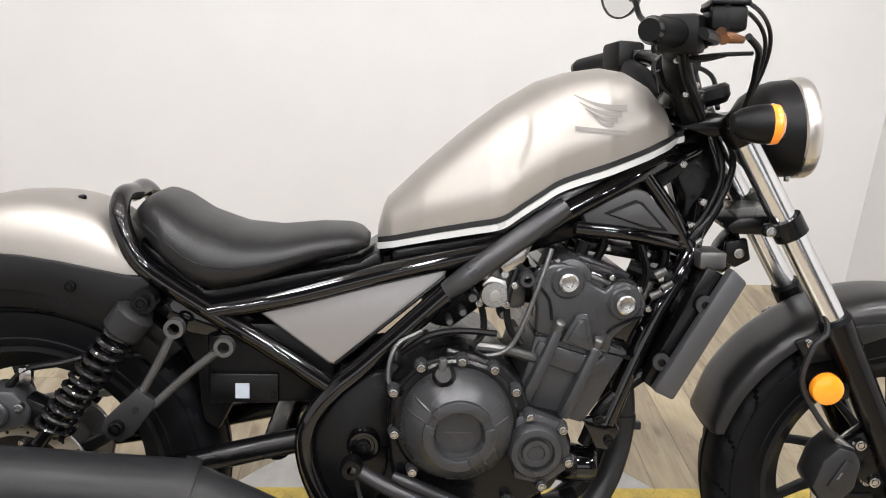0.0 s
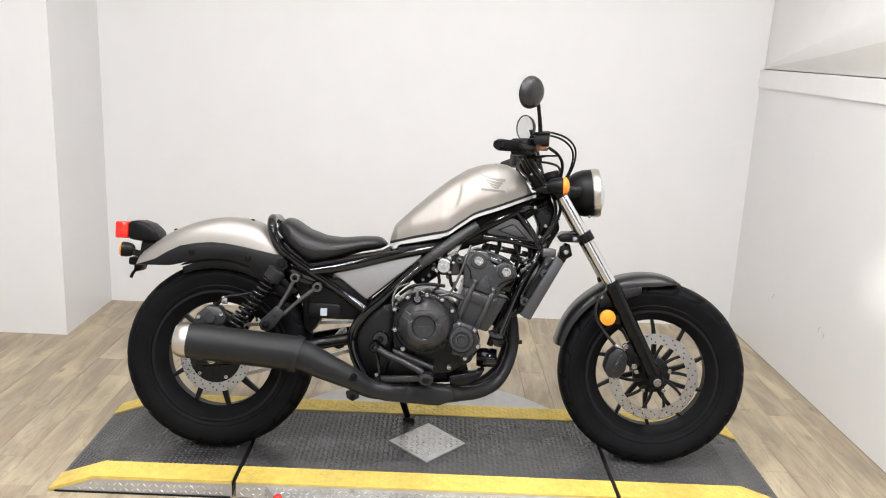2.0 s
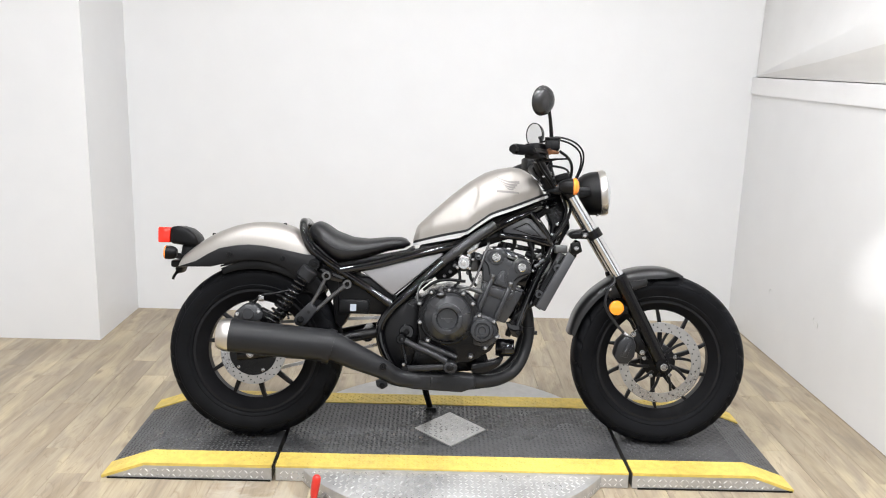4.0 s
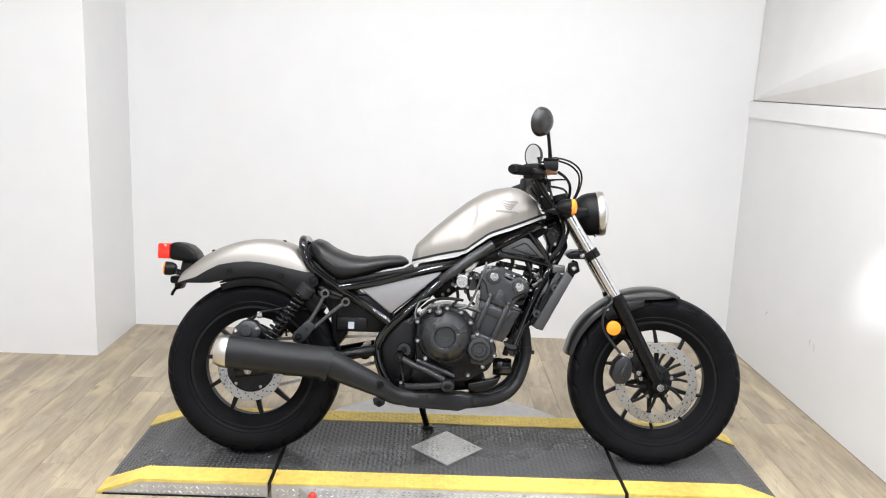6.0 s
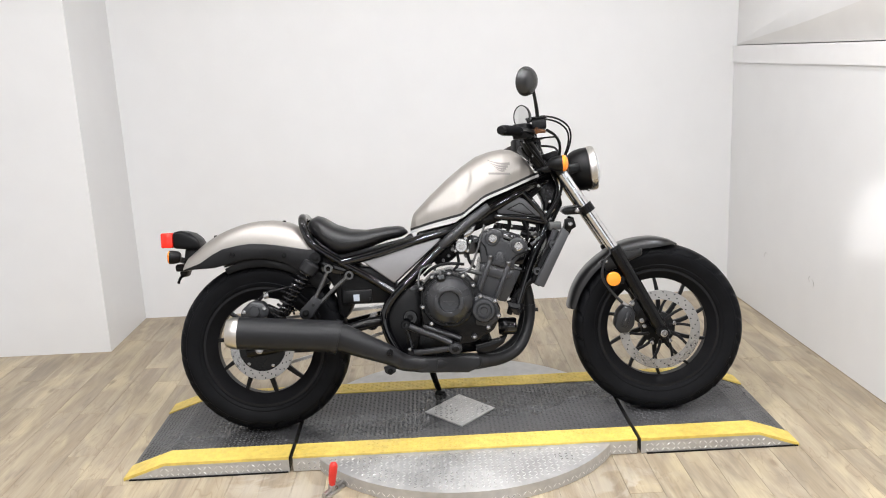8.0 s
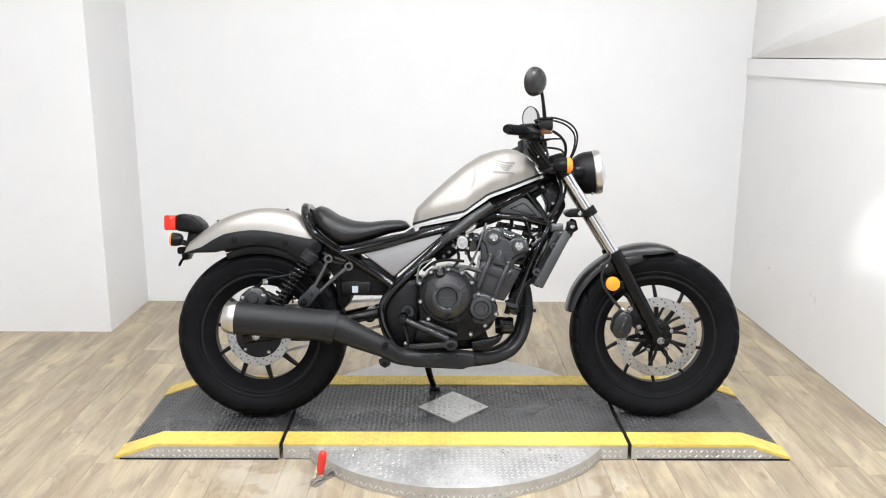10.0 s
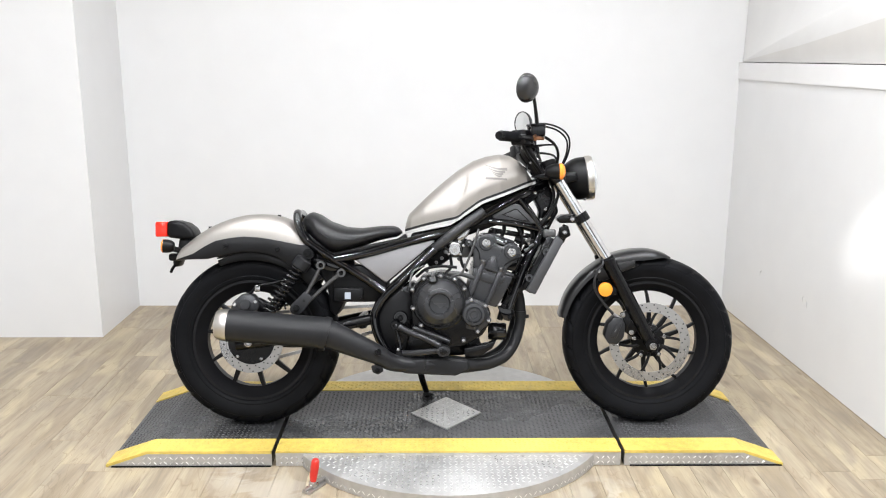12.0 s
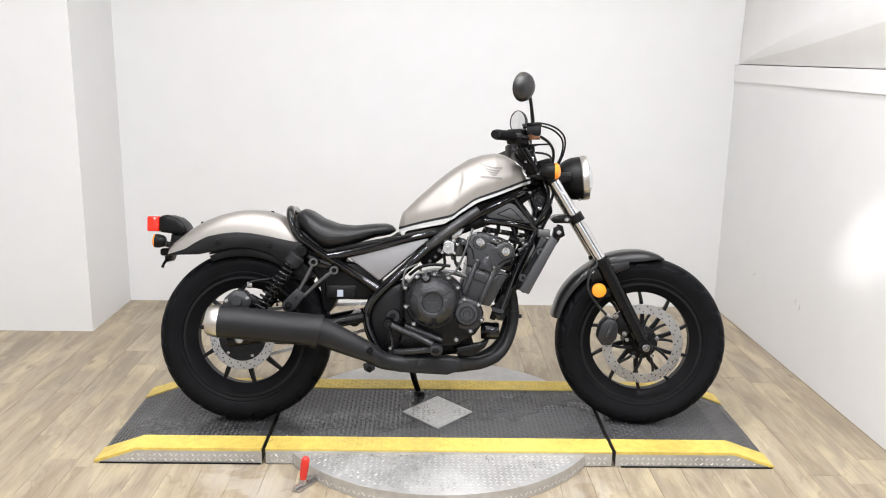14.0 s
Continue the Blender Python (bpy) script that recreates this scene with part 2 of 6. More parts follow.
M_AMBER = principled("amber_lens", (0.82, 0.27, 0.015), 0.16, noise_amt=0.08, scale=120, coat=0.6)
M_ORANGE = principled("orange_lens", (0.95, 0.27, 0.02), 0.15, noise_amt=0.05, coat=0.6)
M_REDL = principled("red_lens", (0.8, 0.025, 0.012), 0.2, noise_amt=0.06, coat=0.1)
M_BRASS = principled("brass_fitting", (0.2, 0.1, 0.055), 0.3, metal=0.9)
M_MIRROR = principled("mirror_glass", (0.85, 0.86, 0.86), 0.03, metal=1.0, noise_amt=0.0, rough_var=0)
M_LABEL = principled("pale_sticker", (0.38, 0.42, 0.48), 0.4, noise_amt=0.05)
M_BADGE = principled("dark_grey_decal", (0.18, 0.168, 0.158), 0.42, noise_amt=0.05)
M_GREYTX = principled("grey_print", (0.1, 0.1, 0.105), 0.5)
M_GLASS = principled("headlight_glass", (0.8, 0.82, 0.85), 0.06, metal=0.6, noise_amt=0.02)
M_PANEL = bpy.data.materials.new("lamp_diffuser")
M_PANEL.use_nodes = True
M_PANEL.node_tree.nodes["Principled BSDF"].inputs["Base Color"].default_value = (0.9, 0.9, 0.9, 1)
M_PANEL.node_tree.nodes["Principled BSDF"].inputs["Emission Color"].default_value = (0.97, 0.975, 1.0, 1)
M_PANEL.node_tree.nodes["Principled BSDF"].inputs["Emission Strength"].default_value = 6.0

# ---------------- mesh helpers ----------------


def finish(bm, smooth=True, angle=35):
    bmesh.ops.recalc_face_normals(bm, faces=bm.faces)
    lim = radians(angle)
    for f_ in bm.faces:
        f_.smooth = smooth
    if smooth:
        for e_ in bm.edges:
            if len(e_.link_faces) == 2 and e_.calc_face_angle(0) > lim:
                e_.smooth = False


def part(name, bm, material, parent=None, label="", smooth=True, angle=35, kind=""):
    finish(bm, smooth, angle)
    me = bpy.data.meshes.new(name)
    bm.to_mesh(me)
    bm.free()
    me.materials.append(material)
    ob = new(name, me)
    if parent is not None:
        ob.parent = parent
    tagged(ob, label, kind=kind)
    return ob


def empty(name, m, label, category, group=""):
    ob = new(name)
    ob.empty_display_size = 0.1
    ob.matrix_basis = m
    return tagged(ob, label, category, group)


def bevelled(bm, width, seg=2):
    if width > 0:
        es = [e_ for e_ in bm.edges if len(e_.link_faces) == 2 and e_.calc_face_angle(0) > 0.5]
        bmesh.ops.bevel(bm, geom=es, offset=width, segments=seg, affect="EDGES", profile=0.5, clamp_overlap=True)
    return bm


def box(x0, x1, y0, y1, z0, z1, bevel=0.0, bm=None, m=None):
    b = bmesh.new()
    bmesh.ops.create_cube(b, size=1)
    for v in b.verts:
        v.co = Vector(((x0 + x1) / 2 + v.co.x * (x1 - x0), (y0 + y1) / 2 + v.co.y * (y1 - y0), (z0 + z1) / 2 + v.co.z * (z1 - z0)))
    bevelled(b, bevel)
    if m is not None:
        bmesh.ops.transform(b, matrix=m, verts=b.verts)
    return merge(bm, b)


def merge(bm, b):
    """Adds the mesh b to bm."""
    if bm is None:
        return b
    me = bpy.data.meshes.new("join")
    b.to_mesh(me)
    b.free()
    bm.from_mesh(me)
    bpy.data.meshes.remove(me)
    return bm


def prism(poly, y0, y1, bevel=0.0, bm=None, seg=2):
    """A plate with the outline poly in x, z and its thickness from y0 to y1."""
    b = bmesh.new()
    lo = [b.verts.new((x, y0, z)) for x, z in poly]
    hi = [b.verts.new((x, y1, z)) for x, z in poly]
    b.faces.new(lo)
    b.faces.new(hi[::-1])
    n = len(poly)
    for i in range(n):
        b.faces.new((lo[i], hi[i], hi[(i + 1) % n], lo[(i + 1) % n]))
    bmesh.ops.recalc_face_normals(b, faces=b.faces)
    bevelled(b, bevel, seg)
    return merge(bm, b)


def smooth_path(pts, per=8, closed=False):
    pts = [Vector(p) for p in pts]
    out, n = [], len(pts)
    for i in range(n if closed else n - 1):
        p0 = pts[(i - 1) % n] if closed or i > 0 else pts[0] * 2 - pts[1]
        p1, p2 = pts[i], pts[(i + 1) % n]
        p3 = pts[(i + 2) % n] if closed or i + 2 < n else pts[-1] * 2 - pts[-2]
        for k in range(per):
            t = k / per
            out.append(0.5 * ((2 * p1) + (p2 - p0) * t + (2 * p0 - 5 * p1 + 4 * p2 - p3) * t * t + (3 * p1 - p0 - 3 * p2 + p3) * t ** 3))
    if not closed:
        out.append(pts[-1])
    return out


def tube(pts, r, n=14, per=6, bm=None, flat=1.0):
    """A round bar along pts; r is one radius or one for each point."""
    radii = r if isinstance(r, (list, tuple)) else [r] * len(pts)
    if per > 1 and len(pts) > 2:
        path = smooth_path([(*p, ) for p in pts], per)
        rad = []
        for i in range(len(pts) - 1):
            rad += [radii[i] + (radii[i + 1] - radii[i]) * k / per for k in range(per)]
        rad.append(radii[-1])
    else:
        path, rad = [Vector(p) for p in pts], list(radii)
    b = bmesh.new()
    rings, side = [], None
    for i, p in enumerate(path):
        d = (path[min(i + 1, len(path) - 1)] - path[max(i - 1, 0)]).normalized()
        if side is None:
            side = d.cross(Vector((0, 1, 0)))
            if side.length < 0.1:
                side = d.cross(Vector((0, 0, 1)))
        side = (side - d * side.dot(d)).normalized()
        up = d.cross(side)
        rings.append([b.verts.new(p + (side * math.cos(a) + up * math.sin(a) * flat) * rad[i]) for a in (2 * math.pi * k / n for k in range(n))])
    for a, c in zip(rings, rings[1:]):
        for k in range(n):
            b.faces.new((a[k], a[(k + 1) % n], c[(k + 1) % n], c[k]))
    b.faces.new(rings[0][::-1])
    b.faces.new(rings[-1])
    return merge(bm, b)


def lathe(profile, m, n=48, bm=None, closed=False, arc=None):
    """Turns profile points (radius, height) round the local z axis of m."""
    b = bmesh.new()
    rings = []
    for r, h in profile:
        rings.append([b.verts.new(m @ Vector((r * math.cos(2 * math.pi * k / n), r * math.sin(2 * math.pi * k / n), h))) for k in range(n)])
    pairs = list(zip(rings, rings[1:])) + ([(rings[-1], rings[0])] if closed else [])
    for a, c in pairs:
        for k in range(n):
            b.faces.new((a[k], a[(k + 1) % n], c[(k + 1) % n], c[k]))
    if not closed:
        if profile[0][0] > 1e-5:
            b.faces.new(rings[0][::-1])
        if profile[-1][0] > 1e-5:
            b.faces.new(rings[-1])
    bmesh.ops.remove_doubles(b, verts=b.verts, dist=1e-5)
    return merge(bm, b)


def aim(p, d, up=(0, 0, 1)):
    """A frame at p whose z axis points along d."""
    q = Vector(d).to_track_quat("Z", "Y")
    return Matrix.Translation(p) @ q.to_matrix().to_4x4()


def disc_y(x, z, y):
    """A frame at x, y, z whose z axis points to -y."""
    return Matrix.Translation((x, y, z)) @ Matrix.Rotation(radians(90), 4, "X")


def bolt(x, y, z, r=0.006, h=0.006, bm=None, d=(0, -1, 0)):
    return lathe([(0, h), (r * 0.45, h), (r * 0.5, h * 0.7), (r * 0.62, h * 0.7), (r * 0.7, h), (r * 0.93, h * 0.95), (r, h * 0.7), (r, -0.004)], aim((x, y, z), d), 12, bm)


def loft(sections, bm=None, caps=True):
    """Skins closed loops of points, all with the same count."""
    b = bmesh.new()
    rings = [[b.verts.new(p) for p in s] for s in sections]
    n = len(sections[0])
    for a, c in zip(rings, rings[1:]):
        for k in range(n):
            b.faces.new((a[k], a[(k + 1) % n], c[(k + 1) % n], c[k]))
    if caps:
        b.faces.new(rings[0][::-1])
        b.faces.new(rings[-1])
    return merge(bm, b)


def interp(table, x):
    """Straight-line reading of a table of (x, value) rows."""
    return float(np.interp(x, [a for a, _ in table], [b_ for _, b_ in table]))

# ---------------- the room ----------------
floor = part("floor", box(-3.5, 3.3, -6.6, 2.0, -0.06, -0.004), M_GAP, None, "light brown wood plank floor with worn grain", kind="structure")


def wall(name, pts, z0, z1, thick, label, material=M_WALL):
    """A wall along pts in plan, thickened to the right of its direction."""
    (xa, ya), (xb, yb) = pts
    d = Vector((xb - xa, yb - ya, 0)).normalized()
    n = Vector((d.y, -d.x, 0)) * thick
    b = bmesh.new()
    q = [Vector((xa, ya, 0)), Vector((xb, yb, 0)), Vector((xb, yb, 0)) + n, Vector((xa, ya, 0)) + n]
    lo = [b.verts.new((p.x, p.y, z0)) for p in q]
    hi = [b.verts.new((p.x, p.y, z1)) for p in q]
    b.faces.new(lo)
    b.faces.new(hi)
    for i in range(4):
        b.faces.new((lo[i], lo[(i + 1) % 4], hi[(i + 1) % 4], hi[i]))
    return part(name, b, material, None, label, smooth=False, kind="structure")


RX0, RY0, RX1, RY1 = 1.622, 1.69, 1.69, -1.4
wall("wall_north", ((2.6, 1.69), (-1.767, 1.69)), 0, CEIL, 0.12, "plain white painted wall behind the motorcycle")
wall("wall_jog", ((-1.767, 1.69), (-1.767, 1.126)), 0, CEIL, 0.12, "short white return wall")
wall("wall_west_face", ((-1.887, 1.126), (-2.36, 1.126)), 0, CEIL, 0.12, "white painted wall face beside the recess")
wall("wall_west", ((-2.36, 1.246), (-2.36, 0.2)), 0, CEIL, 0.12, "white painted side wall")
# unseen walls, white so that they bounce light onto the partition
wall("wall_west_side", ((-3.4, 0.2), (-3.4, -6.5)), 0, CEIL, 0.12, "unseen white side wall added to bounce light")
wall("wall_west_return", ((-2.48, 0.2), (-3.4, 0.2)), 0, CEIL, 0.12, "unseen white return wall added to bounce light")
# unseen walls, made charcoal so that glossy black reflects little light
for nm, wx0, wx1, wz0, wz1 in (("wall_south_sill", -3.4, 3.2, 0, 0.6), ("wall_south_head", -3.4, 3.2, 2.6, CEIL), ("wall_south_side_1", -3.4, -3.25, 0.6, 2.6), ("wall_south_side_2", 3.05, 3.2, 0.6, 2.6)):
    wall(nm, ((wx0, -6.5), (wx1, -6.5)), wz0, wz1, 0.12, "unseen charcoal wall added round the window opening", M_DKWALL)
wall("wall_east_low", ((RX0, RY0 - 0.001), (RX1, RY1)), 0, 1.3, -0.3, "low white partition wall")
wall("wall_east_dark", ((3.05, -1.52), (3.1, -6.5)), 0, CEIL, -0.12, "unseen charcoal side wall added to darken reflections", M_DKWALL)
wall("wall_east_return", ((RX1 + 0.001, -1.4), (3.17, -1.4)), 0, CEIL, 0.12, "unseen charcoal return wall added to darken reflections", M_DKWALL)
part("ceiling", box(-3.5, 3.3, -1.4, 1.81, CEIL, CEIL + 0.1), M_CEIL, None, "plain white ceiling", smooth=False, kind="structure")
# unseen ceiling half, made dark for the same reflections
part("ceiling_dark", box(-3.5, 3.3, -6.62, -1.4, CEIL, CEIL + 0.1), M_DKWALL, None, "unseen charcoal ceiling added to darken reflections", smooth=False, kind="structure")


def ledge():
    b = bmesh.new()
    d = Vector((RX1 - RX0, RY1 - RY0, 0)).normalized()
    n = Vector((abs(d.y), d.x, 0))
    a, c = Vector((RX0, RY0 - 0.003, 0)), Vector((RX1, RY1 + 0.002, 0))
    q = [a - n * 0.008, c - n * 0.008, c + n * 0.75, a + n * 0.65]
    lo = [b.verts.new((p.x, p.y, 1.3)) for p in q]
    hi = [b.verts.new((p.x, p.y, 1.39)) for p in q]
    b.faces.new(lo)
    b.faces.new(hi)
    for i in range(4):
        b.faces.new((lo[i], lo[(i + 1) % 4], hi[(i + 1) % 4], hi[i]))
    bevelled(b, 0.004)
    return part("trim_ledge", b, M_LEDGE, None, "white painted ledge capping the partition wall", kind="structure")


ledge()


# Unseen window frame, added to house the frontal lamp.
def added_window():
    root = empty("added_window_1", pose(-0.1, -6.56, 0.6), "unseen window added round the front fill lamp", "window")
    root["kind"] = "structure"
    for i in range(4):
        x = -3.1 + i * 6.2 / 3
        part("mullion", box(x - 0.03, x + 0.03, -0.03, 0.03, 0, 2.0, 0.004), M_LEDGE, root)
    part("sill", box(-3.1, 3.1, -0.05, 0.08, -0.0, 0.03, 0.004), M_LEDGE, root)


added_window()


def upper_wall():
    """The wall over the ledge: a wedge that leans in, its taupe standing in for a soft shadow, a rounded fold, and
    above it a face that leans back.
    """
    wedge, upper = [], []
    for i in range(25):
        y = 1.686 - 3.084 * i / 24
        # both leans are made up, so the wedge shades darker than the face above
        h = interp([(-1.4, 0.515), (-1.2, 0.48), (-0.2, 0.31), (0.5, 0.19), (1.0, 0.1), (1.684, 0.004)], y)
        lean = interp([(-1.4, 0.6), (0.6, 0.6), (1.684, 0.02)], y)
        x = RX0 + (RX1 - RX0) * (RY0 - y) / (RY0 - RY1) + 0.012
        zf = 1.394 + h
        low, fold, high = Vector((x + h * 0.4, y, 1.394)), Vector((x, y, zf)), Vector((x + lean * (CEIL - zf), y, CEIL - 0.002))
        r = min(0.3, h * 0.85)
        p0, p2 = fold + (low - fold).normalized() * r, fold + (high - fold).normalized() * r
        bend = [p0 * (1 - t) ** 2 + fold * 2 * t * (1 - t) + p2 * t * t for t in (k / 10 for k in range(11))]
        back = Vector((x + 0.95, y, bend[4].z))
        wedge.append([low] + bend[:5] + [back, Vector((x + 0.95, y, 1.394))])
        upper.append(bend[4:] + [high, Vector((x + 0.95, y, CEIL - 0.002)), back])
    part("trim_shade_wedge", loft(wedge), M_WALL_SHADE, None, "wall wedge tinted taupe for a soft shadow, leaning over the ledge", angle=60, kind="structure")
    return part("wall_east_upper", loft(upper), M_UPPER, None, "white plastered wall folding back above the partition ledge", angle=60, kind="structure")


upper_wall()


def scuff(y, z, turn, size):
    """A short curved rub mark, a hair proud of the partition."""
    pts = [(0, size * (0.5 - k / 6), size * 0.35 * math.sin(k / 6 * math.pi)) for k in range(7)]
    ob = part("trim_scuff", tube(pts, [0.0008, 0.0016, 0.002, 0.0016, 0.0022, 0.0014, 0.0006], 6, 2), M_SCUFF, None, "grey rub mark on the white partition wall", kind="structure")
    ob.matrix_basis = Matrix.Translation((RX0 + (RX1 - RX0) * (RY0 - y) / (RY0 - RY1), y, z)) @ Matrix.Rotation(turn, 4, "X")


scuff(1.17, 0.325, -0.5, 0.05)
scuff(0.665, 0.315, 1.1, 0.04)
scuff(0.69, 0.33, -1.4, 0.03)

for wall_x0, wall_y0, wall_x1, wall_y1 in ((RX0, RY0, RX1, RY1),):
    d_ = Vector((wall_x1 - wall_x0, wall_y1 - wall_y0, 0))
    gap = part("trim_floor_gap", box(0, d_.length - 0.004, -0.003, 0.003, 0.0005, 0.003), M_GAP, None, "thin dark joint where the wall meets the floor", smooth=False, kind="structure")
    gap.matrix_basis = Matrix.Translation((wall_x0, wall_y0, 0)) @ Matrix.Rotation(math.atan2(d_.y, d_.x), 4, "Z")


def ceiling_light(x, y, sx, sy):
    root = empty("ceiling_light", pose(x, y, CEIL), "flat white panel lamp fixed to the ceiling", "ceiling light", "ceiling lights")
    b = None
    for x0, x1, y0, y1 in ((-sx / 2 - 0.03, sx / 2 + 0.03, -sy / 2 - 0.03, -sy / 2), (-sx / 2 - 0.03, sx / 2 + 0.03, sy / 2, sy / 2 + 0.03),
                           (-sx / 2 - 0.03, -sx / 2, -sy / 2, sy / 2), (sx / 2, sx / 2 + 0.03, -sy / 2, sy / 2)):
        b = box(x0, x1, y0, y1, -0.05, 0, 0, b)
    part("frame", b, M_LEDGE, root, smooth=False)
    part("diffuser", box(-sx / 2, sx / 2, -sy / 2, sy / 2, -0.035, -0.005), M_PANEL, root, "glowing white diffuser", smooth=False)


for lamp_row in LAMPS:
    ceiling_light(*lamp_row)



# Fixture for the added spot; it stays out of view.
def added_spot_lamp():
    root = empty("added_spot_lamp", pose(-0.6, -3.4, CEIL), "unseen spot lamp added for the bright pool on the partition", "spot lamp")
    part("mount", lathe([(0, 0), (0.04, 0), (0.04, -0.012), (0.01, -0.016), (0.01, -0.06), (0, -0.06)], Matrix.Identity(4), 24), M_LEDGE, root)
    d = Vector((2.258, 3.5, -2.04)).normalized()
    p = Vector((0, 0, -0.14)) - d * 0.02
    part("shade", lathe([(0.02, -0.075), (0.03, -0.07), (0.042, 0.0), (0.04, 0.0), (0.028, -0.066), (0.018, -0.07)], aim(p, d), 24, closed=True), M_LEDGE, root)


added_spot_lamp()

# ---------------- the turntable and its ramps ----------------
DH = 0.056
DY0, DY1 = -0.286, 0.366
DCX, DCY, DR = -0.012, 0.03, 0.605


def lozenges(points, length, width, height, place):
    """Raised tread bars, each a low pointed ridge; points are (u, v, turn); place maps u, v, h to the world."""
    verts, faces = [], []
    for u, v, a in points:
        c, s = math.cos(a), math.sin(a)
        k = len(verts)
        for lu, lv, h in ((-length / 2, 0, 0), (0, -width / 2, 0), (length / 2, 0, 0), (0, width / 2, 0), (-length * 0.28, 0, height), (length * 0.28, 0, height)):
            verts.append(place(u + lu * c - lv * s, v + lu * s + lv * c, h))
        faces += [(k, k + 1, k + 4), (k + 1, k + 5, k + 4), (k + 1, k + 2, k + 5), (k + 2, k + 3, k + 5), (k + 3, k + 4, k + 5), (k + 3, k, k + 4)]
    return verts, faces


def tread(name, u0, u1, v0, v1, pitch, length, width, height, place, material, parent, inside=None):
    pts = []
    for i in range(int((u1 - u0) / pitch)):
        for j in range(int((v1 - v0) / pitch)):
            u, v = u0 + (i + 0.5) * pitch, v0 + (j + 0.5) * pitch
            if inside is None or inside(u, v):
                pts.append((u, v, radians(45 if (i + j) % 2 else -45)))
    verts, faces = lozenges(pts, length, width, height, place)
    me = bpy.data.meshes.new(name)
    me.from_pydata(verts, [], faces)
    me.materials.append(material)
    ob = new(name, me)
    ob.parent = parent
    tagged(ob, kind="stuff")
    return ob


def ramp_piece(name, x_in, x_break, x_tip, label):
    """One end of the platform: a flat deck that slopes to the floor at its tip."""
    root = empty(name, pose(0, 0, 0), label, "ramp", "platform ramps")
    sgn = 1 if x_tip > x_in else -1

    def z_at(x):
        return DH if (x - x_break) * sgn <= 0 else 0.0052 + (DH - 0.0052) * (x_tip - x) / (x_tip - x_break)
    side = [(x_in, 0.002), (x_tip, 0.002), (x_tip, 0.005), (x_break, DH), (x_in, DH)]
    part("deck", prism(side, DY0 + 0.004, DY1, 0.002), M_MAT, root, "black tread plate deck", smooth=False)
    # black strip paints the shadow line along the ramp's foot
    part("foot_shade_strip", box(min(x_in, x_tip) + 0.02, max(x_in, x_tip) - 0.004, DY0 - 0.005, DY0 - 0.0005, 0.0005, 0.005), M_DARK, root, smooth=False)
    part("side_plate", prism(side, DY0, DY0 + 0.0035, 0.0), M_ALU, root, "worn aluminium tread side plate", smooth=False)
    for ya, yb in ((DY0 - 0.002, DY0 + 0.1), (DY1 - 0.095, DY1 + 0.002)):
        b = bmesh.new()
        prof = [(x_in, DH), (x_break, DH), (x_tip, 0.006)]
        ring = []
        for x, z in prof:
            ring.append([b.verts.new((x, yy, z + h)) for yy, h in ((ya, 0.0045), (yb, 0.0035), (yb, 0.0), (ya, -0.006))])
        for a, c in zip(ring, ring[1:]):
            for k in range(4):
                b.faces.new((a[k], a[(k + 1) % 4], c[(k + 1) % 4], c[k]))
        b.faces.new(ring[0])
        b.faces.new(ring[-1])
        part("yellow_stripe", b, M_YEL, root, "yellow safety stripe", smooth=False)
    lo, hi = min(x_in, x_tip) + 0.012, max(x_in, x_tip) - 0.012
    for ya, yb in ((DY0, DY0 + 0.1), (DY1 - 0.095, DY1)):
        tread("stripe_tread", lo, hi, ya + 0.004, yb, 0.0172, 0.019, 0.0065, 0.0016, lambda u, v, h: (u, v, z_at(u) + 0.0036 + h), M_YEL, root)
    tread("deck_tread", lo, hi, DY0 + 0.1, DY1 - 0.095, 0.0172, 0.0165, 0.006, 0.0022, lambda u, v, h: (u, v, z_at(u) + h), M_TREAD, root)
    tread("side_tread", lo, hi, 0.004, 0.05, 0.019, 0.0165, 0.005, 0.0022, lambda u, v, h: (u, DY0 - h, v), M_BOLTALU, root,
          lambda u, v: v < z_at(u) - 0.014)
    return root


# brighter copy of the plate metal, with the lozenges' highlights in its colour
M_BOLTALU = principled("highlit_tread_aluminium", (0.72, 0.715, 0.7), 0.3, metal=0.7, noise_amt=0.12, scale=40)
ramp_piece("ramp", -0.637, -1.075, -1.222, "black tread plate ramp with yellow stripes on the wood floor")
ramp_piece("ramp", 0.613, 1.035, 1.18, "black tread plate ramp with yellow stripes beside the front wheel")


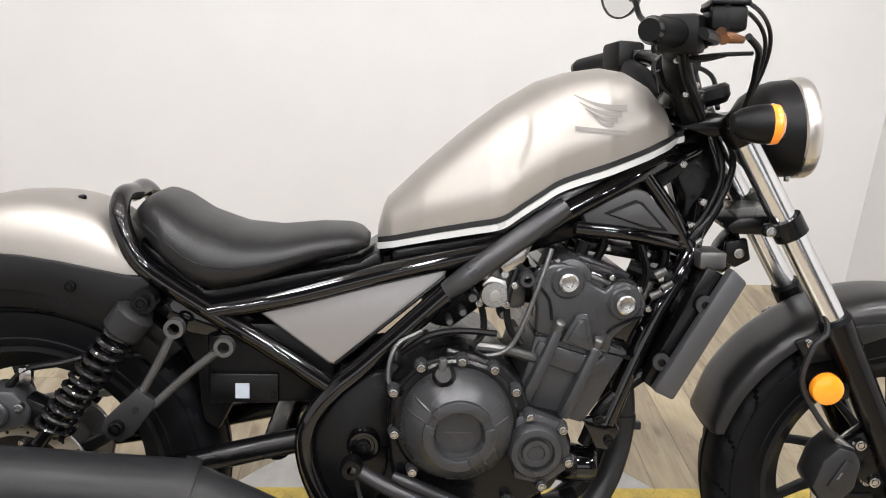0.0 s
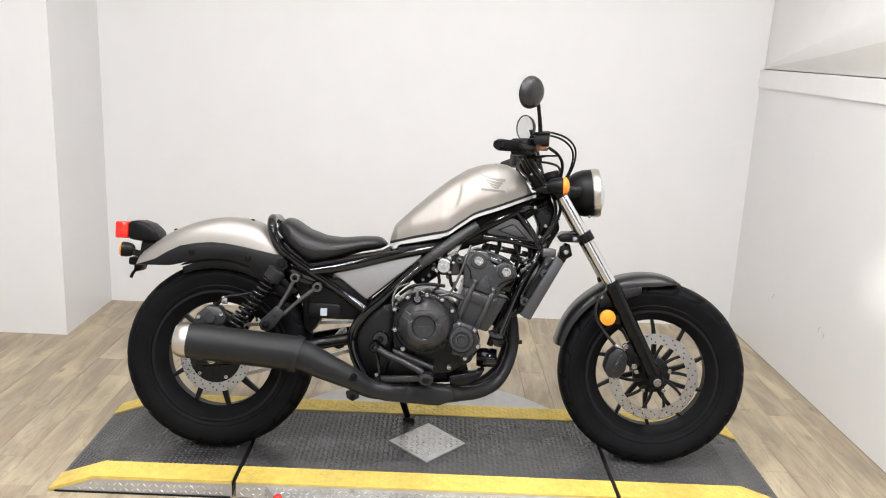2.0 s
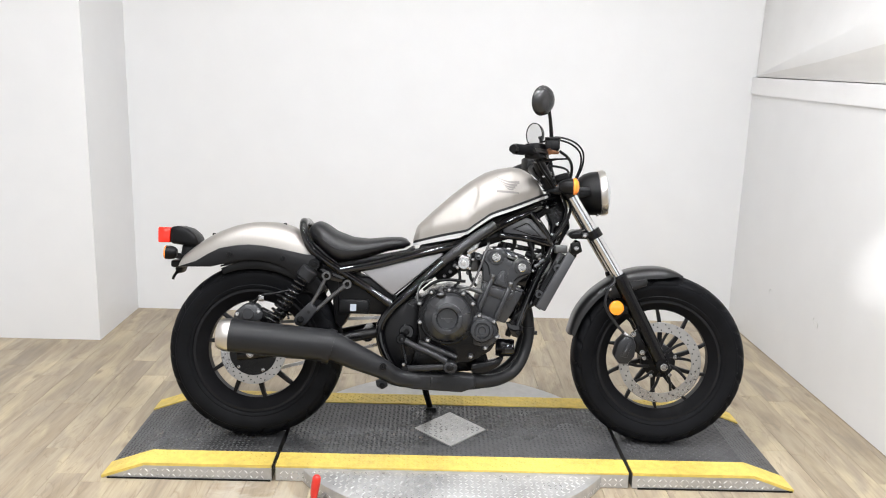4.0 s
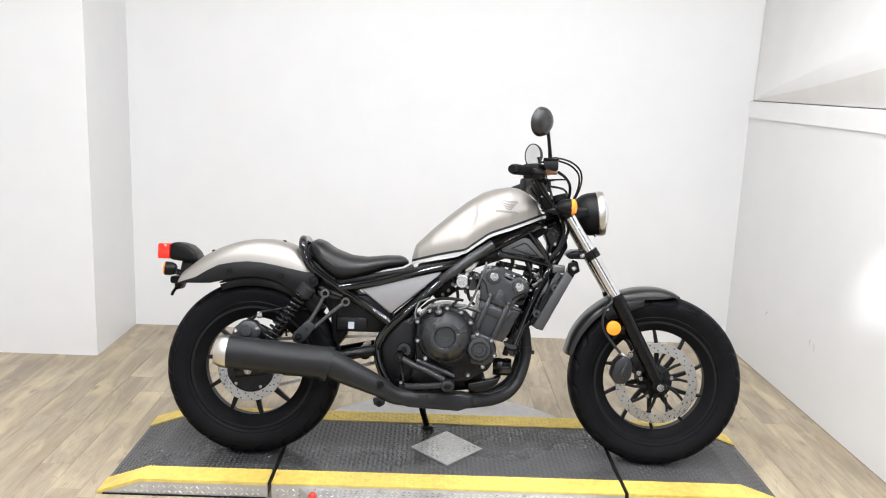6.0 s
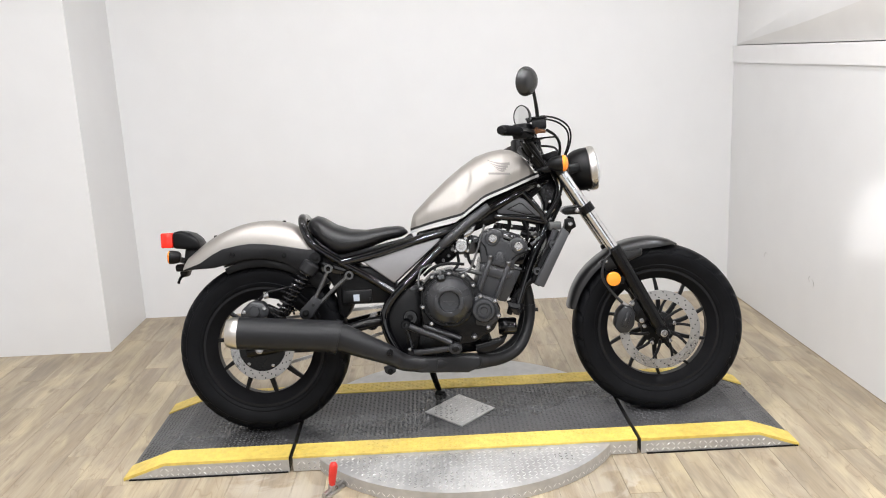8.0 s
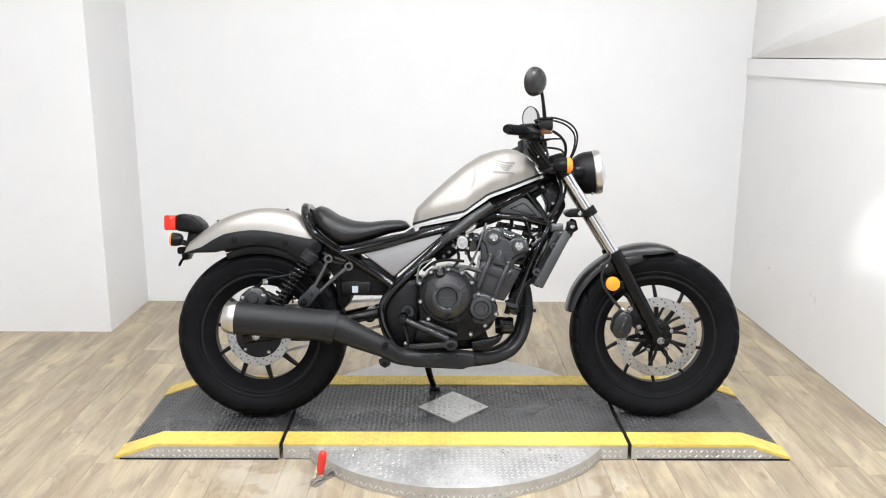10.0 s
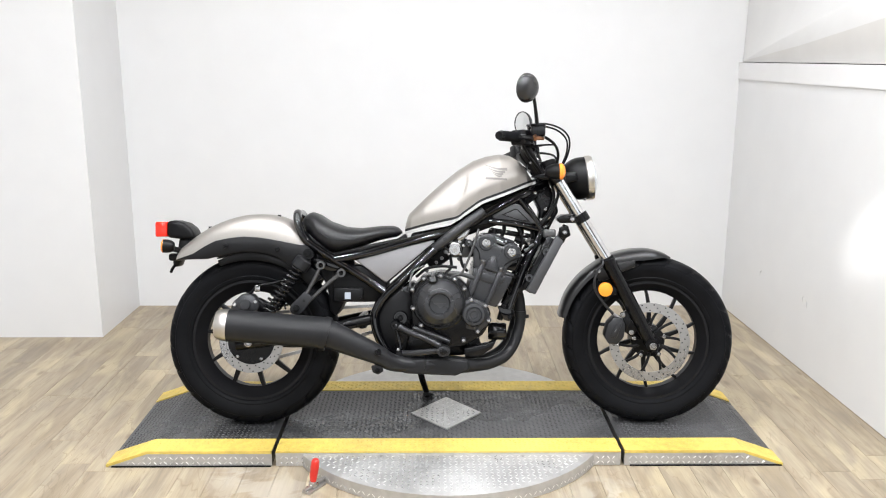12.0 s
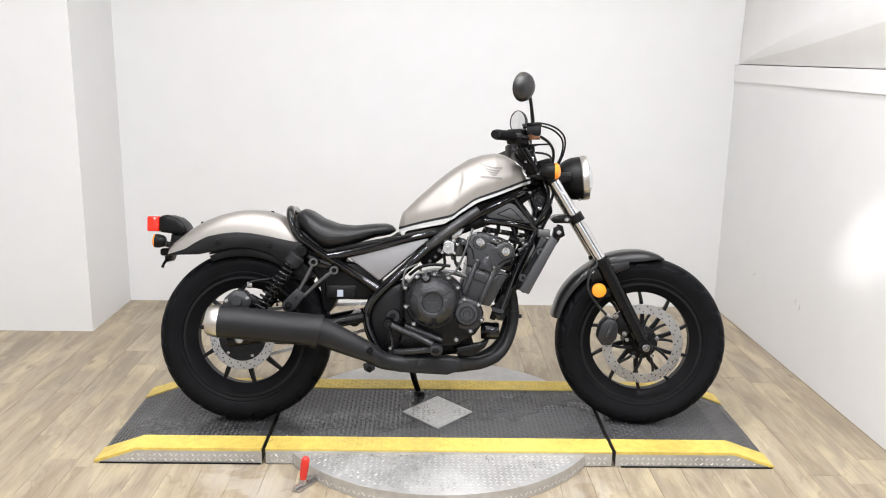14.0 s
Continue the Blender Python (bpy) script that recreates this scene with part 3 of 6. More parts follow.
def turntable():
    root = empty("turntable", pose(0, 0, 0), "motorcycle turntable with black deck, yellow stripes and round aluminium base", "turntable")
    part("base_disc", lathe([(0, 0.047), (DR - 0.001, 0.047), (DR, 0.0465), (DR, 0.001), (0, 0.001)], Matrix.Translation((DCX, DCY, 0)), 96), M_ALU, root, "round aluminium tread plate base", angle=30)
    tread("base_tread", -DR, DR, -DR, DR, 0.02, 0.0185, 0.0058, 0.0022, lambda u, v, h: (DCX + u, DCY + v, 0.047 + h), M_BOLTALU, root,
          lambda u, v: u * u + v * v < (DR - 0.02) ** 2 and DCY + v < DY0 - 0.012)
    tread("rim_tread", -math.pi * DR, 0, 0.006, 0.043, 0.019, 0.02, 0.005, 0.0012,
          lambda u, v, h: (DCX + (DR + h) * math.cos(u / DR), DCY + (DR + h) * math.sin(u / DR), v), M_BOLTALU, root)
    x0, x1 = -0.623, 0.599
    part("deck", box(x0, x1, DY0 + 0.004, DY1, 0.003, DH, 0.002), M_MAT, root, "black tread plate deck", smooth=False)
    part("side_plate", box(x0, x1, DY0, DY0 + 0.0035, 0.003, DH - 0.001), M_ALU, root, "worn aluminium tread side plate", smooth=False)
    for ya, yb in ((DY0 - 0.002, DY0 + 0.1), (DY1 - 0.095, DY1 + 0.002)):
        part("yellow_stripe", box(x0, x1, ya, yb, DH - 0.004, DH + 0.004, 0.001), M_YEL, root, "yellow safety stripe", smooth=False)
    for ya, yb in ((DY0, DY0 + 0.1), (DY1 - 0.095, DY1)):
        tread("stripe_tread", x0, x1, ya + 0.004, yb, 0.0172, 0.019, 0.0065, 0.0016, lambda u, v, h: (u, v, DH + 0.004 + h), M_YEL, root)
    for bx_ in (-0.3, -0.1, 0.1, 0.3):
        part("deck_screw", bolt(bx_, DY1 + 0.025, 0.0485, 0.006, 0.003, d=(0, 0, 1)), M_STEEL, root)
    for bx_ in (-0.25, 0.0, 0.25):
        part("deck_screw", bolt(bx_, DY0 - 0.018, 0.0485, 0.006, 0.003, d=(0, 0, 1)), M_STEEL, root)
    tread("deck_tread", x0, x1, DY0 + 0.1, DY1 - 0.095, 0.0172, 0.0165, 0.006, 0.0022, lambda u, v, h: (u, v, DH + h), M_TREAD, root,
          lambda u, v: abs(u + 0.015) / 0.15 + abs(v - 0.04) / 0.165 > 1)
    tread("side_tread", x0 + 0.01, x1 - 0.01, 0.004, 0.05, 0.019, 0.0165, 0.005, 0.0022, lambda u, v, h: (u, DY0 - h, v), M_BOLTALU, root)
    b = bmesh.new()
    q = [(-0.153, 0.037), (-0.016, -0.11), (0.122, 0.04), (-0.013, 0.194)]
    lo = [b.verts.new((x, y, DH)) for x, y in q]
    hi = [b.verts.new((x, y, DH + 0.005)) for x, y in q]
    b.faces.new(lo)
    b.faces.new(hi)
    for i in range(4):
        b.faces.new((lo[i], lo[(i + 1) % 4], hi[(i + 1) % 4], hi[i]))
    part("diamond_plate", b, M_ALU, root, "bare aluminium diamond-shaped plate", smooth=False)
    tread("diamond_tread", -0.16, 0.13, -0.12, 0.2, 0.02, 0.02, 0.006, 0.002, lambda u, v, h: (u, v, DH + 0.005 + h), M_BOLTALU, root,
          lambda u, v: abs(u + 0.015) / 0.137 + abs(v - 0.041) / 0.152 < 0.9)
    return root


turntable()


def lock_lever():
    root = empty("lock_lever", pose(-0.466, -0.443, 0, rz=58), "red handled steel lock lever beside the turntable", "lever")
    part("base_plate", box(-0.045, 0.045, -0.016, 0.016, 0, 0.01, 0.003), M_STEEL, root, "grey steel base")
    part("bracket", box(-0.018, 0.018, -0.011, 0.011, 0.01, 0.03, 0.004), M_STEEL, root)
    part("rod", tube([(-0.052, 0, 0.016), (0.06, 0, 0.018)], 0.0065, 10, 1), M_STEEL, root)
    part("pivot_pin", tube([(0, -0.018, 0.022), (0, 0.018, 0.022)], 0.005, 10, 1), M_BOLT, root)
    part("handle", tube([(-0.004, 0, 0.024), (-0.002, 0.001, 0.045), (0.002, -0.003, 0.08), (0.004, -0.005, 0.1), (0.005, -0.005, 0.108)], [0.009, 0.0125, 0.0145, 0.0135, 0.008], 14, 4), M_RED, root, "red rubber handle")
    return root


lock_lever()

# ---------------- the motorcycle ----------------
# Built upright, x to its front, y to its left, z up from the deck; then leant on its side stand.
bike = empty("motorcycle", pose(0, -0.03, DH, -11.5), "black cruiser motorcycle with satin silver-brown tank, leaning on its side stand", "motorcycle")
CR, CF = Vector((-0.74, 0, 0.32)), Vector((0.747, 0, 0.319))
STEER_AT, STEER_D = Vector((0.36, 0, 0.88)), Vector((-math.sin(radians(29)), 0, math.cos(radians(29))))
STEER = Matrix.Translation(STEER_AT) @ Matrix.Rotation(radians(-5.9), 4, STEER_D) @ Matrix.Translation(-STEER_AT)


BAR = Matrix.Translation((0.34, -0.02, 1.04)) @ Matrix.Rotation(radians(-5.8), 4, "Z") @ Matrix.Rotation(radians(-1.6), 4, "X") @ Matrix.Translation((-0.34, 0, -1.04))


def bar_steered(ob):
    ob.matrix_basis = BAR
    return ob


def steered(ob):
    ob.matrix_basis = STEER
    return ob


def tyre_mesh(c, radius, half, bead, n=240):
    """A tyre with ringed side walls and a crown cut into slanting shoulder blocks."""
    m = disc_y(*((c.x, c.z, c.y)))
    h = radius - 0.031 - bead
    side = [(w, bead + h * f_) for w, f_ in ((0.74, 0.0), (0.84, 0.06), (0.885, 0.16), (0.905, 0.24), (0.885, 0.28), (0.94, 0.45), (0.985, 0.66), (1.0, 0.82), (0.985, 0.93), (0.955, 0.955))]
    side += [(0.955, radius - 0.031), (0.93, radius - 0.026), (0.88, radius - 0.0195), (0.8, radius - 0.0135), (0.68, radius - 0.0085), (0.52, radius - 0.0045), (0.34, radius - 0.002), (0.1, radius), (0.08, radius - 0.005)]
    prof = [(r, -w * half) for w, r in side] + [(r, w * half) for w, r in side[::-1]]
    cnt = len(prof)
    b = bmesh.new()
    rings = []
    for j, (r, w) in enumerate(prof):
        q = min(j, cnt - 1 - j)
        ring = []
        for k in range(n):
            rr, ww = r, w
            if 10 <= q <= 15:
                g = (k + (q - 10) * 1 + (0 if j == q else 6)) % 12
                deep = 0.0075 if q < 14 else 0.004
                if g in (0, 1):
                    rr, ww = r - deep, w * (0.965 if q < 12 else 0.99)
                elif q in (12, 13) and g == 6:
                    rr = r - 0.003
            a = 2 * math.pi * k / n
            ring.append(b.verts.new(m @ Vector((rr * math.cos(a), rr * math.sin(a), ww))))
        rings.append(ring)
    for a, d in zip(rings, rings[1:]):
        for k in range(n):
            b.faces.new((a[k], a[(k + 1) % n], d[(k + 1) % n], d[k]))
    return b


def rim_mesh(c, half, outer, inner):
    m = disc_y(c.x, c.z, c.y)
    prof = [(outer + 0.006, half), (outer + 0.009, half - 0.004), (outer, half - 0.012), (outer - 0.012, half - 0.02), (inner + 0.008, half * 0.5), (inner, 0.022),
            (inner, -0.022), (inner + 0.008, -half * 0.5), (outer - 0.012, -half + 0.02), (outer, -half + 0.012), (outer + 0.009, -half + 0.004), (outer + 0.006, -half),
            (outer - 0.004, -half), (outer - 0.01, -half + 0.008), (inner - 0.006, -0.02), (inner - 0.006, 0.02), (outer - 0.01, half - 0.008), (outer - 0.004, half)]
    b = lathe(prof, m, 96, closed=True)
    return b


def arm(c, y, r0, r1, w0, w1, ang, swirl, thick):
    """One flat spoke from radius r0 to r1, leaning by swirl degrees on the way."""
    pts_a, pts_b = [], []
    for i in range(7):
        t = i / 6
        r, a = r0 + (r1 - r0) * t, radians(ang + swirl * t)
        w = w0 + (w1 - w0) * t
        d, n = Vector((math.cos(a), 0, math.sin(a))), Vector((-math.sin(a), 0, math.cos(a)))
        p = Vector((c.x, 0, c.z)) + d * r
        pts_a.append(p + n * w / 2)
        pts_b.append(p - n * w / 2)
    poly = [(p.x, p.z) for p in pts_a] + [(p.x, p.z) for p in reversed(pts_b)]
    return prism(poly, y - thick / 2, y + thick / 2, 0.003)


def brake_disc(c, y, outer, inner, holes):
    m = disc_y(c.x, c.z, y)
    b = lathe([(inner, 0.0025), (outer - 0.001, 0.0025), (outer, 0.0015), (outer, -0.0015), (outer - 0.001, -0.0025), (inner, -0.0025)], m, 96, closed=True)
    # holes are dark caps on the disc face, not cut through
    hb = None
    for i in range(holes):
        for k, rr in enumerate((0.2, 0.5, 0.8)):
            a = 2 * math.pi * (i + k * 0.33) / holes
            r = inner + (outer - inner) * rr
            hb = lathe([(0, 0.0032), (0.0026, 0.0032), (0.0026, 0.001)], disc_y(c.x + r * math.cos(a), c.z + r * math.sin(a), y), 8, hb)
    return b, hb


# front wheel
fw = steered(part("front_wheel", rim_mesh(CF, 0.0515, 0.22, 0.192), M_WHEEL, bike, "black cast front wheel", angle=40))
part("tyre", tyre_mesh(CF, 0.318, 0.066, 0.224), M_TYRE, fw, "black rubber tyre with cut tread", angle=28)
for i in range(10):
    part("spoke", arm(CF, -0.005, 0.04, 0.196, 0.018, 0.0105, 36 * i + 8, 12, 0.022), M_WHEEL, fw)
part("hub", lathe([(0, 0.075), (0.022, 0.075), (0.026, 0.07), (0.05, 0.055), (0.062, 0.05), (0.062, -0.05), (0.03, -0.07), (0, -0.07)], disc_y(CF.x, CF.z, 0), 40), M_WHEEL, fw)
bd, hb = brake_disc(CF, -0.082, 0.148, 0.113, 20)
part("brake_disc", bd, M_DISC, fw, "steel brake disc with dark caps for its drilled holes")
part("disc_hole_caps", hb, M_DARK, fw, kind="stuff")
for i in range(10):
    part("disc_arm", arm(CF, -0.076, 0.04, 0.117, 0.012, 0.0105, 36 * i + 20, -16, 0.008), M_WHEEL, fw)
for i in range(5):
    a = radians(72 * i + 22)
    part("disc_bolt", bolt(CF.x + 0.058 * math.cos(a), -0.08, CF.z + 0.058 * math.sin(a), 0.0075, 0.007), M_BOLT, fw)
part("axle_nut", bolt(CF.x + 0.004, -0.138, CF.z - 0.004, 0.014, 0.012), M_BOLT, fw, "bright axle end")

# rear wheel
rw = part("rear_wheel", rim_mesh(CR, 0.0595, 0.22, 0.186), M_WHEEL, bike, "black cast rear wheel", angle=40)
part("tyre", tyre_mesh(CR, 0.32, 0.076, 0.224), M_TYRE, rw, "black rubber tyre with cut tread", angle=28)
for i in range(10):
    part("spoke", arm(CR, -0.008, 0.045, 0.19, 0.026, 0.012, 36 * i + 20, 8, 0.024), M_WHEEL, rw)
part("hub", lathe([(0, 0.09), (0.024, 0.09), (0.03, 0.08), (0.055, 0.06), (0.066, 0.05), (0.066, -0.06), (0.03, -0.08), (0, -0.08)], disc_y(CR.x, CR.z, 0), 40), M_WHEEL, rw)
bd, hb = brake_disc(CR, -0.09, 0.118, 0.086, 18)
part("brake_disc", bd, M_DISC, rw, "steel brake disc with dark caps for its drilled holes")
part("disc_hole_caps", hb, M_DARK, rw, kind="stuff")
part("disc_carrier", lathe([(0.02, 0.004), (0.089, 0.004), (0.089, -0.004), (0.02, -0.004)], disc_y(CR.x, CR.z, -0.086), 48), M_ENGDK, rw)
for i in range(5):
    a = radians(72 * i - 60)
    part("disc_bolt", bolt(CR.x + 0.075 * math.cos(a), -0.092, CR.z + 0.075 * math.sin(a), 0.0065, 0.006), M_BOLT, rw)
part("sprocket", lathe([(0.03, 0.003), (0.088, 0.003), (0.092, 0.0), (0.088, -0.003), (0.03, -0.003)], disc_y(CR.x, CR.z, 0.095), 60), M_STEEL, rw)

# swing arm, chain, rear caliper
sw = part("swing_arm", tube([(-0.2, -0.085, 0.418), (-0.36, -0.095, 0.388), (-0.6, -0.11, 0.335), (-0.79, -0.115, 0.312)], [0.02, 0.02, 0.021, 0.024], 14, 4), M_SATIN, bike, "black swing arm")
part("swing_arm_tube", tube([(-0.2, 0.085, 0.418), (-0.36, 0.095, 0.388), (-0.6, 0.11, 0.335), (-0.79, 0.115, 0.312)], [0.02, 0.02, 0.021, 0.024], 14, 4), M_SATIN, sw)
part("cross_member", tube([(-0.33, -0.09, 0.39), (-0.33, 0.09, 0.39)], 0.025, 14, 1), M_SATIN, sw)
part("axle_nut", bolt(CR.x, -0.135, CR.z, 0.015, 0.014), M_BOLT, sw)


def chain():
    b = None
    run = smooth_path([(-0.2, 0.1, 0.36), (-0.45, 0.1, 0.29), (-0.7, 0.1, 0.225)], 20)
    run += smooth_path([(-0.2, 0.1, 0.44), (-0.45, 0.1, 0.425), (-0.72, 0.1, 0.405)], 20)
    for i, p in enumerate(run):
        b = box(p.x - 0.0085, p.x + 0.0085, p.y - (0.007 if i % 2 else 0.005), p.y + (0.007 if i % 2 else 0.005), p.z - 0.0055, p.z + 0.0055, 0, b)
    return b


part("chain", chain(), M_STEEL, bike, "dull steel drive chain", kind="stuff")
rc = part("rear_caliper", prism([(-0.81, 0.43), (-0.80, 0.468), (-0.765, 0.498), (-0.725, 0.495), (-0.70, 0.465), (-0.705, 0.44), (-0.75, 0.425)], -0.135, -0.075, 0.008), M_ENGINE, bike, "dark grey rear brake caliper")
part("caliper_arm", prism([(-0.71, 0.485), (-0.66, 0.46), (-0.64, 0.42), (-0.67, 0.41), (-0.72, 0.44)], -0.128, -0.09, 0.006), M_SATIN, rc)
part("caliper_cap", lathe([(0, 0.012), (0.018, 0.012), (0.021, 0.008), (0.021, 0.0), (0, 0.0)], disc_y(-0.752, 0.46, -0.135), 24), M_ENGINE, rc)
part("caliper_bolt", bolt(-0.79, -0.137, 0.46, 0.008, 0.006), M_BOLT, rc)
part("caliper_bolt", bolt(-0.715, -0.137, 0.47, 0.008, 0.006), M_BOLT, rc)
part("brake_hose", tube([(-0.74, -0.115, 0.495), (-0.71, -0.12, 0.525), (-0.66, -0.115, 0.535), (-0.6, -0.1, 0.545), (-0.5, -0.09, 0.54)], 0.0055, 8, 5), M_PLAST, rc)
part("hose_clip", box(-0.72, -0.7, -0.125, -0.112, 0.505, 0.53, 0.003), M_BOLT, rc)

# twin shocks
for sg in (-1, 1):
    y = sg * 0.14
    top, low = Vector((-0.52, y, 0.645)), Vector((-0.70, y, 0.395))
    ax = (low - top).normalized()
    sh = part("shock_absorber", tube([top + ax * 0.12, low], 0.011, 12, 1), M_SATIN, bike, "black coil-over rear shock absorber")
    part("top_cover", lathe([(0, 0.0), (0.012, 0.0), (0.026, 0.004), (0.031, 0.009), (0.032, 0.042), (0.029, 0.046), (0, 0.046)], aim(top + ax * 0.018, ax), 28), M_EXH, sh)
    part("top_eye", lathe([(0.008, 0.014), (0.019, 0.014), (0.019, -0.014), (0.008, -0.014)], disc_y(top.x, top.z, y), 24, closed=True), M_SATIN, sh)
    part("top_bolt", bolt(top.x, y + sg * 0.016, top.z, 0.011, 0.009, d=(0, sg, 0)), M_SATIN, sh)
    coil = []
    side = ax.cross(Vector((0, 1, 0))).normalized()
    other = ax.cross(side)
    for k in range(160):
        t = k / 159
        a = t * 2 * math.pi * 11
        coil.append(top + ax * (0.062 + 0.2 * t) + (side * math.cos(a) + other * math.sin(a)) * 0.0235)
    part("coil_spring", tube(coil, 0.0046, 8, 1), M_SPRING, sh, "glossy black coil spring")
    part("lower_eye", lathe([(0.0, 0.016), (0.02, 0.016), (0.02, -0.016), (0.0, -0.016)], disc_y(low.x, low.z, y), 24), M_SATIN, sh)

# frame: one mesh for each run of tube
fr = part("frame", tube([(0.372, 0, 0.80), (0.338, 0, 0.90)], 0.036, 20, 1), M_GLOSS, bike, "glossy black tubular steel frame")
for sg in (-1, 1):
    y = sg * 0.1
    part("upper_tube", tube([(0.35, sg * 0.03, 0.893), (0.255, sg * 0.075, 0.856), (0.127, y, 0.79), (0.069, y * 1.1, 0.754), (0.0, y * 1.15, 0.728), (-0.166, y * 1.15, 0.686), (-0.307, y * 1.15, 0.647), (-0.43, y * 1.13, 0.622)], 0.0165, 14, 5), M_GLOSS, fr)
    part("middle_tube", tube([(-0.04, sg * 0.12, 0.68), (-0.107, sg * 0.12, 0.617), (-0.189, sg * 0.122, 0.540), (-0.236, sg * 0.122, 0.498), (-0.27, sg * 0.12, 0.45), (-0.281, sg * 0.118, 0.402), (-0.264, sg * 0.118, 0.334), (-0.216, sg * 0.115, 0.245)], 0.0175, 14, 5), M_GLOSS, fr)
    part("seat_loop", tube([(-0.572, sg * 0.0, 0.792), (-0.572, sg * 0.06, 0.793), (-0.566, sg * 0.1, 0.772), (-0.556, sg * 0.11, 0.738), (-0.528, sg * 0.112, 0.69), (-0.444, sg * 0.113, 0.632), (-0.33, sg * 0.115, 0.562), (-0.237, sg * 0.118, 0.50)], 0.0155, 14, 5), M_GLOSS, fr)
    part("down_tube", tube([(0.365, sg * 0.03, 0.81), (0.335, sg * 0.08, 0.72), (0.276, sg * 0.095, 0.61), (0.213, sg * 0.1, 0.44)], 0.0155, 14, 5), M_GLOSS, fr)
    part("brace_tube", tube([(0.14, y, 0.765), (0.24, y * 0.95, 0.755), (0.325, y * 0.8, 0.735)], 0.012, 12, 4), M_GLOSS, fr)
    part("gusset_tube", tube([(0.255, y * 0.8, 0.85), (0.3, y * 0.85, 0.79), (0.335, y * 0.8, 0.73)], 0.012, 12, 4), M_GLOSS, fr)
    part("pivot_plate", prism([(-0.262, 0.47), (-0.2, 0.52), (-0.155, 0.53), (-0.14, 0.47), (-0.15, 0.36), (-0.165, 0.3), (-0.19, 0.235), (-0.235, 0.235), (-0.255, 0.31), (-0.275, 0.39)], y * 1.08 - 0.008, y * 1.08 + 0.008, 0.006), M_ENGDK, fr)
    part("rear_gusset", prism([(-0.50, 0.66), (-0.40, 0.60), (-0.40, 0.575), (-0.46, 0.585), (-0.53, 0.63)], y * 1.05 - 0.004, y * 1.05 + 0.004, 0.002), M_GLOSS, fr)
    part("tail_tube", tube([(-0.55, sg * 0.1, 0.665), (-0.62, sg * 0.105, 0.668), (-0.8, sg * 0.108, 0.675)], 0.012, 10, 4), M_SATIN, fr)
    at = disc_y(-0.187, 0.41, -0.118) if sg < 0 else aim((-0.187, 0.118, 0.41), (0, 1, 0))
    part("pivot_cap", lathe([(0, 0.018), (0.017, 0.018), (0.0185, 0.02), (0.0235, 0.02), (0.0265, 0.015), (0.027, -0.01), (0, -0.01)], at, 32), M_GLOSS, fr)
    part("pivot_nut", bolt(-0.187, sg * 0.136, 0.41, 0.012, 0.007, d=(0, sg, 0)), M_SATIN, fr)
part("tube_cover", tube([(0.119, -0.122, 0.802), (0.05, -0.13, 0.752), (-0.03, -0.13, 0.69), (-0.061, -0.124, 0.664)], [0.016, 0.0185, 0.0185, 0.016], 16, 4), M_ENGINE, fr, "satin grey tube cover")

part("neck_cover", prism([(0.29, 0.9), (0.36, 0.925), (0.395, 0.85), (0.405, 0.8), (0.365, 0.725), (0.33, 0.74), (0.335, 0.81)], -0.045, 0.045, 0.008), M_ENGDK, fr)
# bright bolts added in place of glints on the black neck
for x, z in ((0.35, 0.81), (0.333, 0.772), (0.312, 0.87)):
    part("glint_bolt", bolt(x, -0.083, z, 0.006, 0.006), M_BOLT, fr)

for sg in (-1, 1):
    for x, y, z in ((0.36, 0.07, 0.775), (0.345, 0.08, 0.742), (0.39, 0.05, 0.83)):
        part("cable_clip", tube([(x - 0.006, sg * y, z - 0.006), (x + 0.008, sg * (y + 0.004), z + 0.008)], 0.006, 8, 1), M_BOLT, fr)
    for pts in ([(0.385, 0.05, 0.93), (0.4, 0.07, 0.87), (0.372, 0.085, 0.8), (0.33, 0.1, 0.75)], [(0.37, 0.04, 0.93), (0.385, 0.065, 0.86), (0.36, 0.075, 0.79), (0.31, 0.09, 0.735)]):
        part("loom", tube([(x, sg * y, z) for x, y, z in pts], 0.0055, 8, 4), M_PLAST, fr)

# fuel tank
TOP = [(-0.172, 0.742), (-0.166, 0.772), (-0.157, 0.793), (-0.096, 0.853), (-0.036, 0.907), (0.024, 0.955), (0.084, 0.993), (0.132, 1.009), (0.18, 1.017), (0.216, 1.012), (0.253, 0.992), (0.278, 0.963), (0.303, 0.921)]
BOT = [(-0.172, 0.735), (-0.095, 0.755), (-0.026, 0.771), (0.02, 0.781), (0.043, 0.798), (0.078, 0.821), (0.112, 0.845), (0.193, 0.874), (0.285, 0.912), (0.303, 0.918)]
WID = [(-0.172, 0.055), (-0.15, 0.078), (-0.1, 0.098), (0.0, 0.124), (0.1, 0.137), (0.18, 0.138), (0.24, 0.128), (0.28, 0.105), (0.303, 0.07)]


def smooth_step(t):
    t = max(0.0, min(1.0, t))
    return t * t * (3 - 2 * t)


